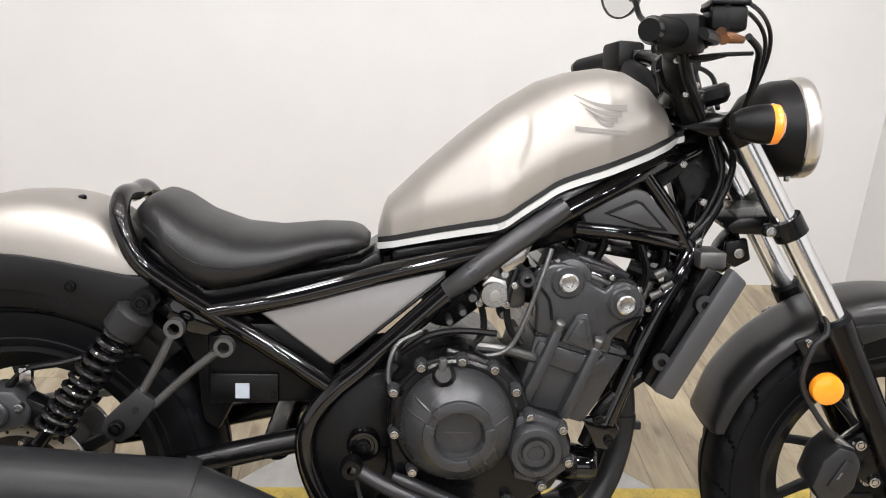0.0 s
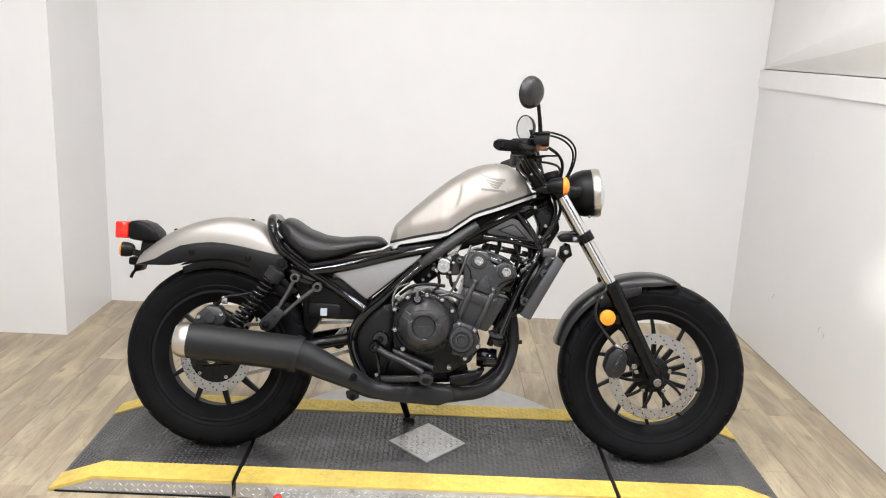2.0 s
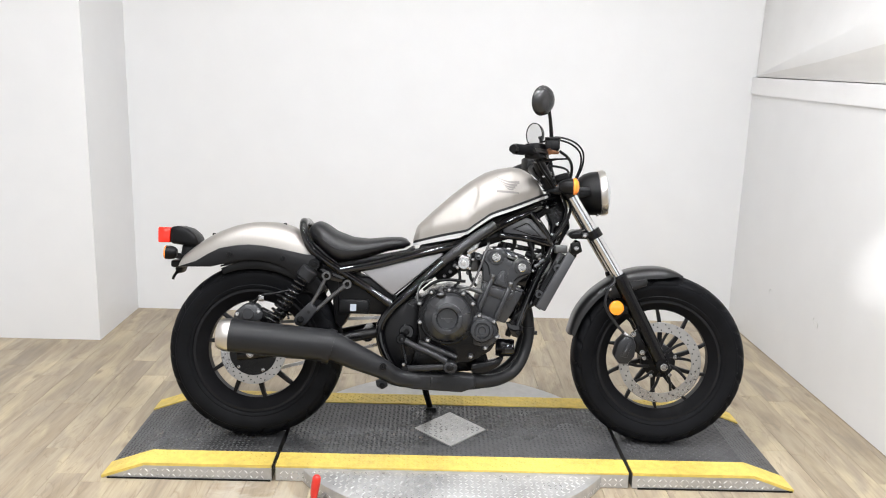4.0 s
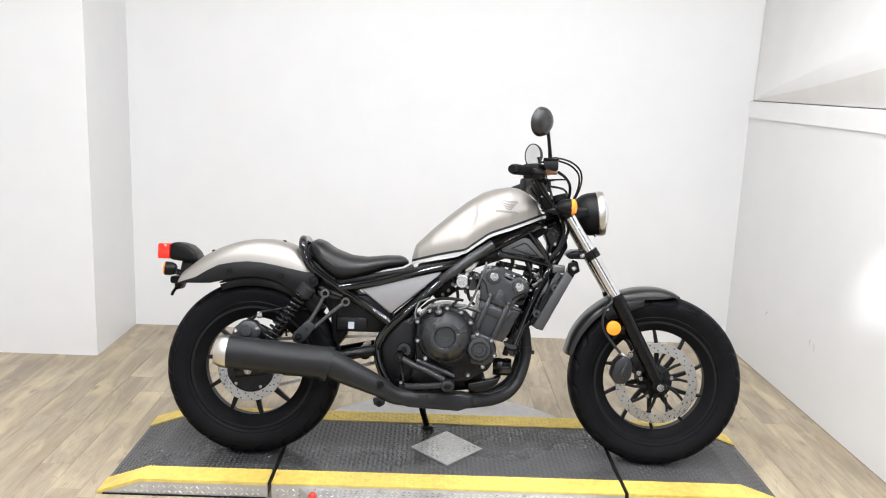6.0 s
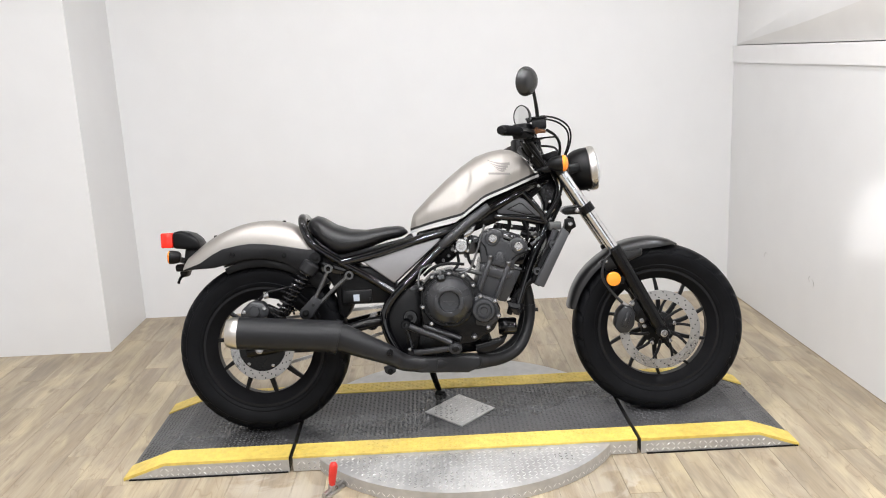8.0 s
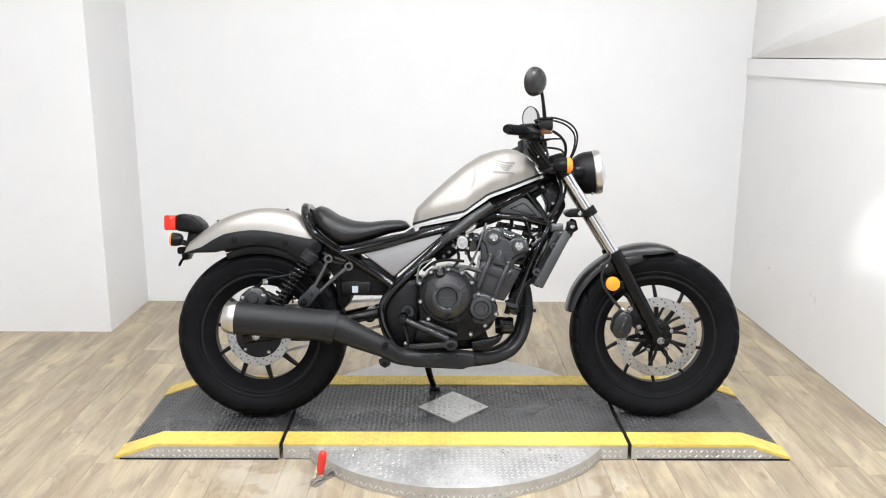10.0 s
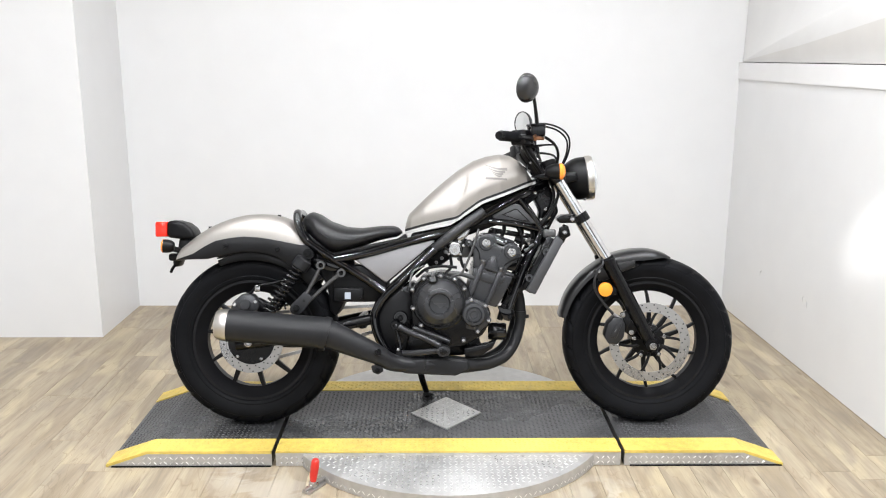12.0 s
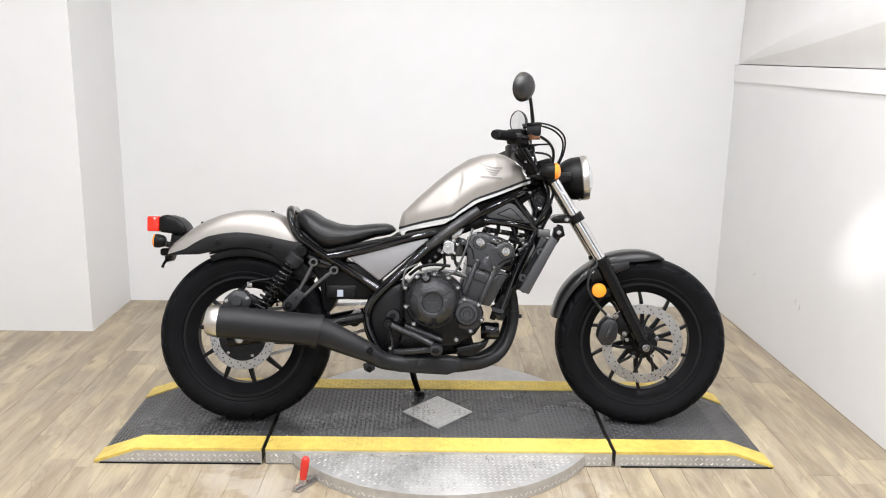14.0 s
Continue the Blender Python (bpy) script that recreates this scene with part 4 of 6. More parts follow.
def tank_mesh():
    secs = []
    xs = [-0.172, -0.169, -0.163] + [-0.157 + 0.0038 * i for i in range(120)] + [0.296, 0.3, 0.303]
    for x in xs:
        zt, zb, w = interp(TOP, x), interp(BOT, x), interp(WID, x)
        ring = []
        for i in range(41):
            a = math.pi * i / 40
            cy, sz = math.cos(a), math.sin(a)
            yy = math.copysign(abs(cy) ** 0.62, cy) * w
            zz = zb + (zt - zb) * abs(sz) ** 0.86
            yy *= 1 - 0.06 * (1 - smooth_step((zz - zb) / 0.05))
            edge = interp([(0.8, 0.015), (0.827, 0.028), (0.861, 0.05), (0.907, 0.064), (0.941, 0.064), (0.975, 0.05)], zz)
            dent = smooth_step((edge - x) / 0.009) * smooth_step((zz - zb - 0.015) / 0.06) * smooth_step((zt - 0.006 - zz) / 0.08) * smooth_step((x + 0.17) / 0.14)
            yy -= math.copysign(0.0045 * dent, yy)
            ring.append(Vector((x, yy, zz)))
        ring.append(Vector((x, -w * 0.5, zb + 0.002)))
        ring.append(Vector((x, w * 0.5, zb + 0.002)))
        secs.append(ring)
    return loft(secs)


tk = part("fuel_tank", tank_mesh(), M_TANK, bike, "satin silver-brown painted fuel tank", angle=60)


def ribbon(line, y_in, y_out, z0, z1):
    """A strip that follows a line in x, z, from y_in to y_out, from z0 to z1 above the line."""
    path = smooth_path([(x, 0, z) for x, z in line], 6)
    return loft([[Vector((p.x, y_out(p.x), p.z + z0)), Vector((p.x, y_out(p.x), p.z + z1)), Vector((p.x, y_in(p.x), p.z + z1)), Vector((p.x, y_in(p.x), p.z + z0))] for p in path])


EDGE = [(-0.172, 0.731), (-0.095, 0.752), (-0.026, 0.768), (0.02, 0.779), (0.05, 0.8), (0.078, 0.82), (0.112, 0.842), (0.193, 0.872), (0.285, 0.909), (0.315, 0.919)]
for sg in (-1, 1):
    # graphite band puts the shade of the seam groove into colour
    part("tank_seam_shade", ribbon(EDGE, lambda x, s=sg: s * (interp(WID, x) - 0.05), lambda x, s=sg: s * (interp(WID, x) * 0.955 + 0.0015), -0.0045, 0.0045), M_FFEND, tk, "dark band painting the groove shade along the tank's lower edge")
    part("tank_flange", ribbon(EDGE, lambda x, s=sg: s * (interp(WID, x) - 0.05), lambda x, s=sg: s * (interp(WID, x) + 0.003), -0.0145, -0.005), M_FLANGE, tk, "tank flange in a silver brightened for its highlight")
    # the badge: a plain wing shape of tapering bars over a plain bar
    yy = lambda x, z: sg * (interp(WID, x) * (max(0.0, 1 - ((z - interp(BOT, x)) / (interp(TOP, x) - interp(BOT, x))) ** (2 / 0.86))) ** 0.31 + 0.0022)
    for x0, z0, x1, z1, w0, w1 in ((0.124, 0.972, 0.204, 0.955, 0.002, 0.0105), (0.13, 0.962, 0.196, 0.945, 0.002, 0.0095), (0.14, 0.952, 0.189, 0.937, 0.002, 0.008), (0.151, 0.942, 0.183, 0.93, 0.002, 0.007), (0.124, 0.922, 0.203, 0.917, 0.0075, 0.0075)):
        b = bmesh.new()
        top_row, low_row = [], []
        for i in range(9):
            t = i / 8
            x, z, w = x0 + (x1 - x0) * t, z0 + (z1 - z0) * t - 0.006 * math.sin(math.pi * t) * (w0 < 0.005), w0 + (w1 - w0) * t
            top_row.append(b.verts.new((x, yy(x, z + w / 2), z + w / 2)))
            low_row.append(b.verts.new((x, yy(x, z - w / 2), z - w / 2)))
        for i in range(8):
            b.faces.new((top_row[i], top_row[i + 1], low_row[i + 1], low_row[i]))
        part("badge_bar", b, M_BADGE, tk, "dark grey emblem bar", smooth=True)

# seat
STOP = [(-0.556, 0.762), (-0.55, 0.778), (-0.538, 0.792), (-0.519, 0.800), (-0.496, 0.792), (-0.455, 0.765), (-0.396, 0.744), (-0.337, 0.739), (-0.265, 0.747), (-0.217, 0.748), (-0.198, 0.742), (-0.185, 0.728)]
SBOT = [(-0.556, 0.755), (-0.533, 0.725), (-0.505, 0.69), (-0.458, 0.653), (-0.423, 0.645), (-0.362, 0.660), (-0.266, 0.694), (-0.205, 0.706), (-0.185, 0.718)]
SWID = [(-0.556, 0.07), (-0.54, 0.098), (-0.5, 0.125), (-0.44, 0.136), (-0.36, 0.13), (-0.28, 0.108), (-0.21, 0.082), (-0.185, 0.06)]


def seat_mesh():
    secs = []
    for i in range(54):
        x = -0.556 + 0.371 * i / 53
        zt, zb, w = interp(STOP, x), interp(SBOT, x), interp(SWID, x)
        ring = []
        for k in range(36):
            a = 2 * math.pi * k / 36
            cy, sz = math.cos(a), math.sin(a)
            zm = zb + (zt - zb) * 0.42
            zz = zm + ((zt - zm) * abs(sz) ** 0.8 if sz > 0 else -(zm - zb) * abs(sz) ** 0.75)
            ring.append(Vector((x, math.copysign(abs(cy) ** 0.7, cy) * w, zz)))
        secs.append(ring)
    return loft(secs)


st = part("seat", seat_mesh(), M_SEAT, bike, "black vinyl solo seat", angle=70)
for sg in (-1, 1):
    part("seat_piping", tube([(x, sg * (interp(SWID, x) * 0.995), interp(SBOT, x) + (interp(STOP, x) - interp(SBOT, x)) * 0.46) for x in (-0.53, -0.49, -0.45, -0.4, -0.35, -0.3, -0.25, -0.21)], 0.0022, 6, 3), M_SEAT, st)

# side covers
for sg in (-1, 1):
    y = sg * 0.105
    sc = part("side_cover", prism([(-0.362, 0.628), (-0.06, 0.7), (-0.066, 0.68), (-0.234, 0.538), (-0.245, 0.54)], min(y, y + sg * 0.012), max(y, y + sg * 0.012), 0.006, seg=3), M_SILV, bike, "satin silver triangular side cover")
    part("cover_edge", tube([(-0.066, y + sg * 0.012, 0.684), (-0.15, y + sg * 0.013, 0.612), (-0.234, y + sg * 0.012, 0.541)], 0.003, 8, 2), M_SATIN, sc)
    ab = part("air_duct", prism([(0.15, 0.79), (0.235, 0.83), (0.255, 0.825), (0.318, 0.755), (0.16, 0.768)], sg * 0.075 - 0.02, sg * 0.075 + 0.02, 0.005), M_SHROUD, bike, "dark grey plastic triangular duct cover")
    # raised dark plate paints the groove's shade round the panel
    part("duct_groove_shade", prism([(0.186, 0.789), (0.236, 0.812), (0.248, 0.808), (0.294, 0.762), (0.262, 0.764)], sg * 0.0945 - 0.002, sg * 0.0945 + 0.002, 0.001), M_DARK, ab)
    part("duct_panel", prism([(0.196, 0.788), (0.237, 0.807), (0.245, 0.804), (0.281, 0.768), (0.258, 0.769)], sg * 0.0965 - 0.003, sg * 0.0965 + 0.003, 0.0015), M_SHROUD, ab)

# rear mudguard
FT = [(-0.996, 0.67), (-0.932, 0.722), (-0.859, 0.761), (-0.775, 0.786), (-0.691, 0.791), (-0.628, 0.779), (-0.585, 0.754), (-0.553, 0.717)]
FB = [(-1.014, 0.622), (-0.946, 0.643), (-0.864, 0.690), (-0.761, 0.706), (-0.657, 0.695), (-0.6, 0.684), (-0.554, 0.675), (-0.519, 0.668)]


def guard_mesh(top, bot, half, shell=0.955, exp=0.55, per=5):
    t_ = smooth_path([(x, 0, z) for x, z in top], per)
    b_ = smooth_path([(x, 0, z) for x, z in bot], per)
    secs = []
    for i, (p, q) in enumerate(zip(t_, b_)):
        w = half(i / (len(t_) - 1))
        outer = []
        for k in range(21):
            a = math.pi * k / 20
            s = abs(math.sin(a)) ** 0.7
            outer.append(Vector((q.x + (p.x - q.x) * s, -math.copysign(abs(math.cos(a)) ** exp, math.cos(a)) * w, q.z + (p.z - q.z) * s)))
        inner = [Vector((v.x, v.y * shell, v.z - 0.004 if 0 < j < 20 else v.z)) for j, v in enumerate(outer)]
        secs.append(outer + inner[::-1])
    return loft(secs)


rf = part("rear_mudguard", guard_mesh(FT, FB, lambda t: 0.1 + 0.012 * math.sin(math.pi * t)), M_TANK, bike, "satin silver-brown rear mudguard", angle=50)
for sg in (-1, 1):
    part("mudguard_stay", prism([(-1.012, 0.622), (-0.946, 0.645), (-0.905, 0.671), (-0.864, 0.692), (-0.81, 0.703), (-0.761, 0.708), (-0.71, 0.705), (-0.657, 0.697), (-0.6, 0.686), (-0.554, 0.677), (-0.519, 0.676), (-0.515, 0.61), (-0.545, 0.585), (-0.575, 0.591), (-0.638, 0.632), (-0.68, 0.645), (-0.721, 0.652), (-0.76, 0.652), (-0.804, 0.647), (-0.85, 0.636), (-0.893, 0.625)], sg * 0.115 - 0.005, sg * 0.115 + 0.005, 0.003), M_STAY, rf, "black plastic mudguard stay")
    for x, z in ((-0.825, 0.672), (-0.637, 0.66)):
        part("stay_bolt", bolt(x, sg * 0.121, z, 0.009, 0.006, d=(0, sg, 0)), M_SATIN, rf)
for x, z in ((-0.905, 0.741), (-0.645, 0.785)):
    part("mudguard_bolt", bolt(x, -0.03, z - 0.002, 0.0065, 0.005, d=(0, -0.2, 1)), M_SATIN, rf)

arc = [radians(42 + 70 * i / 16) for i in range(17)]
fade = [smooth_step((i - 9) / 7) for i in range(17)]


def gap_fill_arc(r0, r1, r1_end, y0, y1):
    """A black strip for the shaded gap that follows the tyre and thins out towards its rear end."""
    outer = [(CR.x + (r1 + (r1_end - r1) * f_) * math.cos(a), CR.z + (r1 + (r1_end - r1) * f_) * math.sin(a)) for a, f_ in zip(arc, fade)]
    inner = [(CR.x + r0 * math.cos(a), CR.z + r0 * math.sin(a)) for a in reversed(arc)]
    return prism(outer + inner, y0, y1, 0.002)


# black fills stand in for the shadow band between stay and tyre
for y0, y1 in ((-0.1, -0.084), (0.084, 0.1)):
    part("gap_fill_skirt", gap_fill_arc(0.3, 0.34, 0.323, y0, y1), M_PLAST, rf)
part("gap_fill_band", gap_fill_arc(0.328, 0.355, 0.333, -0.1, 0.1), M_PLAST, rf, "black fill for the shade between stay and tyre")

# tail lamp, rear indicators, plate bracket
tl = part("tail_light", prism([(-1.06, 0.703), (-1.06, 0.764), (-1.03, 0.768), (-0.995, 0.758), (-0.966, 0.735), (-0.955, 0.7), (-0.99, 0.695), (-1.03, 0.7)], -0.058, 0.058, 0.012, seg=3), M_PLAST, bike, "black tail light housing")
part("lens", box(-1.104, -1.06, -0.056, 0.056, 0.706, 0.762, 0.006), M_REDL, tl, "red tail light lens")
part("tail_bracket", prism([(-1.02, 0.7), (-0.975, 0.7), (-0.975, 0.66), (-1.012, 0.63), (-1.024, 0.596), (-1.042, 0.59), (-1.046, 0.612), (-1.028, 0.65)], -0.035, 0.035, 0.006), M_PLAST, tl)
# black lump under the tail, placed to fit the camera's view
part("tail_lump", box(-1.052, -1.006, -0.07, 0.05, 0.616, 0.644, 0.009), M_PLAST, tl, "small black lump placed to fit the camera's view")
part("plate_hook", tube([(-1.035, -0.04, 0.6), (-1.044, -0.045, 0.585), (-1.049, -0.045, 0.572)], 0.0055, 8, 3), M_SATIN, tl)
for sg in (-1, 1):
    ri = part("rear_indicator", lathe([(0, 0.0), (0.014, 0.002), (0.021, 0.01), (0.0245, 0.026), (0.0245, 0.04), (0, 0.04)], aim((-1.008, sg * 0.13, 0.671), (-1, sg * 0.1, 0.05)), 28), M_PLAST, bike, "black rear turn indicator")
    part("lens", lathe([(0.0235, -0.001), (0.0246, 0.002), (0.02, 0.006), (0, 0.009)], aim((-1.048, sg * 0.134, 0.673), (-1, sg * 0.1, 0.05)), 28), M_ORANGE, ri, "orange lens")
    part("stalk", tube([(-1.022, sg * 0.12, 0.664), (-1.0, sg * 0.04, 0.65)], 0.011, 10, 1), M_PLAST, ri)

# passenger peg brackets
for sg in (-1, 1):
    y = sg * 0.148
    pg = part("peg_bracket", prism([(-0.588, 0.446), (-0.58, 0.428), (-0.56, 0.422), (-0.54, 0.434), (-0.512, 0.472), (-0.503, 0.487), (-0.532, 0.51), (-0.55, 0.492), (-0.58, 0.462)], y - 0.008, y + 0.008, 0.0025), M_PEDAL, bike, "cast grey passenger footrest bracket")
    part("bracket_arm", tube([(-0.53, y, 0.495), (-0.5, y, 0.55), (-0.481, y, 0.59)], 0.0068, 10, 3), M_PEG, pg)
    part("bracket_arm", tube([(-0.51, y, 0.48), (-0.46, y, 0.528), (-0.413, y, 0.567)], 0.0068, 10, 3), M_PEG, pg)
    for x, z in ((-0.475, 0.604), (-0.401, 0.576)):
        part("bracket_eye", lathe([(0.009, 0.009), (0.015, 0.009), (0.0155, 0.007), (0.0155, -0.008), (0.009, -0.008)], disc_y(x, z, y), 24, closed=True), M_PEG, pg)
    # the hole is a dark cap that paints its shade
    part("bracket_hole_cap", lathe([(0, 0.002), (0.0055, 0.002), (0.0055, -0.001), (0, -0.001)], aim((-0.535, y + sg * 0.008, 0.475), (0, sg, 0)), 14), M_DARK, pg)
    part("bracket_bolt", bolt(-0.563, y - 0.008 if sg < 0 else y + 0.008, 0.448, 0.012, 0.012, d=(0, sg, 0)), M_SATIN, pg)

# engine
ENG = [(-0.146, 0.515), (-0.101, 0.56), (-0.027, 0.578), (0.03, 0.556), (0.06, 0.525), (0.075, 0.48), (0.128, 0.468), (0.142, 0.43), (0.14, 0.395), (0.114, 0.352), (0.044, 0.31), (-0.026, 0.3), (-0.095, 0.325), (-0.141, 0.37), (-0.15, 0.446)]
en = part("engine", prism(ENG, -0.165, 0.15, 0.01, seg=3), M_ENGDK, bike, "dark charcoal parallel-twin engine")
part("sump", prism([(-0.2, 0.4), (-0.1, 0.4), (0.1, 0.345), (0.115, 0.3), (0.08, 0.272), (-0.06, 0.258), (-0.19, 0.25), (-0.215, 0.3)], -0.1, 0.1, 0.008), M_ENGDK, en)
CL = (-0.044, 0.47)
part("clutch_flange", lathe([(0.094, 0.0), (0.099, 0.004), (0.099, 0.012), (0.094, 0.016), (0, 0.016)], disc_y(*CL, -0.162), 64), M_ENGDK, en)
part("clutch_cover", lathe([(0, 0.043), (0.034, 0.043), (0.0355, 0.045), (0.037, 0.056), (0.039, 0.0585), (0.053, 0.0575), (0.057, 0.054), (0.076, 0.038), (0.084, 0.026), (0.0875, 0.01), (0.088, 0.0), (0, 0.0)], disc_y(*CL, -0.177), 72), M_ENGINE, en, "round charcoal clutch cover", angle=30)


def arc_block(c, r0, r1, a0, a1, y0, y1, bevel):
    """A raised piece of a ring between the angles a0 and a1."""
    aa = [radians(a0 + (a1 - a0) * i / 12) for i in range(13)]
    poly = [(c[0] + r1 * math.cos(a), c[1] + r1 * math.sin(a)) for a in aa] + [(c[0] + r0 * math.cos(a), c[1] + r0 * math.sin(a)) for a in reversed(aa)]
    return prism(poly, y0, y1, bevel)


for a0, a1 in ((32, 142), (158, 292), (316, 376)):
    part("cover_ring", arc_block(CL, 0.0375, 0.055, a0, a1, -0.2405, -0.227, 0.003), M_ENGINE, en)
for a in (24, 150, 304):
    d = Vector((math.cos(radians(a)), 0, math.sin(radians(a))))
    for s_ in (-0.008, 0.008):
        n_ = Vector((-d.z, 0, d.x)) * s_
        p0, p1 = Vector((CL[0], -0.2325, CL[1])) + d * 0.05 + n_, Vector((CL[0], -0.2105, CL[1])) + d * 0.08 + n_ * 1.3
        part("cover_rib", tube([p0, (p0 + p1) / 2 + Vector((0, -0.0015, 0)), p1], [0.002, 0.0028, 0.002], 8, 2), M_ENGINE, en)
part("cover_mark", box(CL[0] - 0.022, CL[0] + 0.022, -0.2215, -0.2195, CL[1] - 0.0009, CL[1] + 0.0009), M_PEG, en, "plain grey bar on the clutch cover", smooth=False)
AL = (0.079, 0.428)
part("pulse_cover", lathe([(0, 0.026), (0.012, 0.026), (0.014, 0.03), (0.021, 0.03), (0.022, 0.022), (0.027, 0.022), (0.029, 0.031), (0.038, 0.03), (0.043, 0.024), (0.0445, 0.0), (0, 0.0)], disc_y(*AL, -0.172), 48), M_ENGINE, en, "small round charcoal engine cover", angle=40)
part("pulse_flange", prism([(0.04, 0.475), (0.075, 0.486), (0.12, 0.47), (0.138, 0.425), (0.133, 0.39), (0.1, 0.365), (0.05, 0.375)], -0.178, -0.15, 0.006), M_ENGINE, en)
for x, z in ((-0.101, 0.558), (-0.039, 0.568), (0.011, 0.556), (0.046, 0.521), (-0.142, 0.518), (-0.139, 0.451), (-0.110, 0.389), (0.043, 0.334), (0.094, 0.366), (0.134, 0.406), (0.070, 0.480), (0.122, 0.460)):
    part("bolt_boss", lathe([(0, 0.016), (0.0085, 0.016), (0.011, 0.0), (0, 0.0)], disc_y(x, z, -0.166), 14), M_ENGINE, en)
    part("cover_bolt", bolt(x, -0.182, z, 0.0068, 0.006), M_BOLT, en)
part("oil_filler", lathe([(0, 0.03), (0.012, 0.03), (0.018, 0.024), (0.019, 0.0), (0, 0.0)], aim((-0.066, -0.19, 0.548), (-0.1, -0.9, 0.35)), 20), M_ENGDK, en)
part("oil_filler_tab", box(-0.076, -0.064, -0.216, -0.2, 0.554, 0.582, 0.004), M_PEG, en)
CYL = [(0.052, 0.48), (0.166, 0.448), (0.19, 0.485), (0.21, 0.525), (0.234, 0.57), (0.205, 0.58), (0.085, 0.615), (0.07, 0.545)]
part("cylinder", prism(CYL, -0.128, 0.118, 0.006), M_ENGINE, en, "charcoal cylinder block")
part("cylinder_head", prism([(0.082, 0.61), (0.206, 0.585), (0.238, 0.578), (0.262, 0.635), (0.246, 0.668), (0.2, 0.69), (0.137, 0.716), (0.108, 0.71), (0.084, 0.68)], -0.112, 0.112, 0.008, seg=3), M_GLOSS, en, "black cylinder head")
part("head_face", prism([(0.07, 0.678), (0.081, 0.7), (0.1, 0.712), (0.122, 0.714), (0.14, 0.706), (0.153, 0.689), (0.188, 0.67), (0.2, 0.682), (0.218, 0.687), (0.238, 0.679), (0.256, 0.65), (0.253, 0.628), (0.225, 0.61), (0.206, 0.592), (0.2, 0.565), (0.08, 0.6), (0.08, 0.64)], -0.132, -0.1, 0.006, seg=3), M_ENGINE, en, "charcoal cylinder head face")
part("head_gasket_line", prism([(0.078, 0.594), (0.236, 0.556), (0.238, 0.563), (0.081, 0.601)], -0.128, 0.128, 0.002), M_ENGDK, en)
for pts in ([(0.107, 0.61), (0.122, 0.604), (0.093, 0.53), (0.073, 0.482), (0.056, 0.488), (0.077, 0.536)], [(0.171, 0.584), (0.187, 0.577), (0.158, 0.508), (0.138, 0.46), (0.121, 0.466), (0.142, 0.514)]):
    part("cylinder_rib", prism(pts, -0.147, -0.116, 0.005), M_ENGINE, en)
part("head_ledge", prism([(0.087, 0.588), (0.186, 0.56), (0.192, 0.566), (0.2, 0.556), (0.186, 0.536), (0.16, 0.531), (0.09, 0.553), (0.08, 0.572)], -0.1355, -0.12, 0.003), M_ENGINE, en)
part("head_boss", prism([(0.119, 0.59), (0.141, 0.632), (0.147, 0.637), (0.157, 0.638), (0.162, 0.633), (0.175, 0.572)], -0.145, -0.125, 0.004), M_ENGINE, en)
part("boss_panel", prism([(0.127, 0.592), (0.146, 0.627), (0.156, 0.628), (0.166, 0.576)], -0.148, -0.143, 0.0025), M_ENGINE, en)
for x, z in ((0.1155, 0.612), (0.179, 0.586)):
    part("rib_pin", lathe([(0, 0.012), (0.006, 0.012), (0.0085, 0.009), (0.009, -0.01), (0, -0.01)], aim((x, -0.138, z), (0.25, -0.35, 0.9)), 16), M_PEG, en)
for x, z in ((0.127, 0.684), (0.22, 0.651)):
    part("head_cap_ring", lathe([(0.0165, 0.0), (0.0235, 0.0), (0.027, -0.003), (0.028, -0.03), (0.0165, -0.03)], disc_y(x, z, -0.137), 32, closed=True), M_ENGINE, en)
    part("head_cap", lathe([(0, 0.004), (0.006, 0.0045), (0.007, 0.008), (0.0125, 0.0085), (0.0155, 0.006), (0.0165, 0.0), (0.0165, -0.012), (0, -0.012)], disc_y(x, z, -0.138), 28), M_BOLT, en, "bright round cylinder head plug")
for x, z, r in ((0.135, 0.686, 0.036), (0.222, 0.65, 0.036)):
    part("cam_bulge", lathe([(0, 0.126), (r - 0.012, 0.126), (r - 0.004, 0.121), (r, 0.11), (r, -0.118), (r - 0.004, -0.122), (0, -0.122)], disc_y(x, z, 0), 36), M_ENGINE, en)
part("cover_ridge", prism([(0.15, 0.722), (0.236, 0.691), (0.232, 0.68), (0.148, 0.71)], -0.1, 0.1, 0.003), M_ENGINE, en)
part("cover_ridge", prism([(0.155, 0.7), (0.205, 0.68), (0.203, 0.672), (0.153, 0.692)], -0.118, 0.1, 0.003), M_PEG, en)
# grooves are thin black bars on the face; the colour carries their shade
for pts in ([(0.077, -0.1335, 0.682), (0.093, -0.1335, 0.664), (0.101, -0.1335, 0.649), (0.105, -0.1335, 0.623)], [(0.25, -0.1335, 0.631), (0.209, -0.1335, 0.615), (0.194, -0.1335, 0.602)]):
    part("head_groove_line", tube(pts, 0.0024, 6, 3), M_ENGDK, en)
for x, z in ((0.085, 0.7), (0.112, 0.715), (0.245, 0.672), (0.2, 0.69), (0.262, 0.64)):
    part("head_bolt", bolt(x, -0.118, z, 0.005, 0.006), M_BOLT, en)
part("head_stud", lathe([(0.006, 0.012), (0.011, 0.012), (0.0135, 0.008), (0.0135, -0.02), (0.006, -0.02)], disc_y(0.064, 0.685, -0.12), 20, closed=True), M_ENGINE, en)
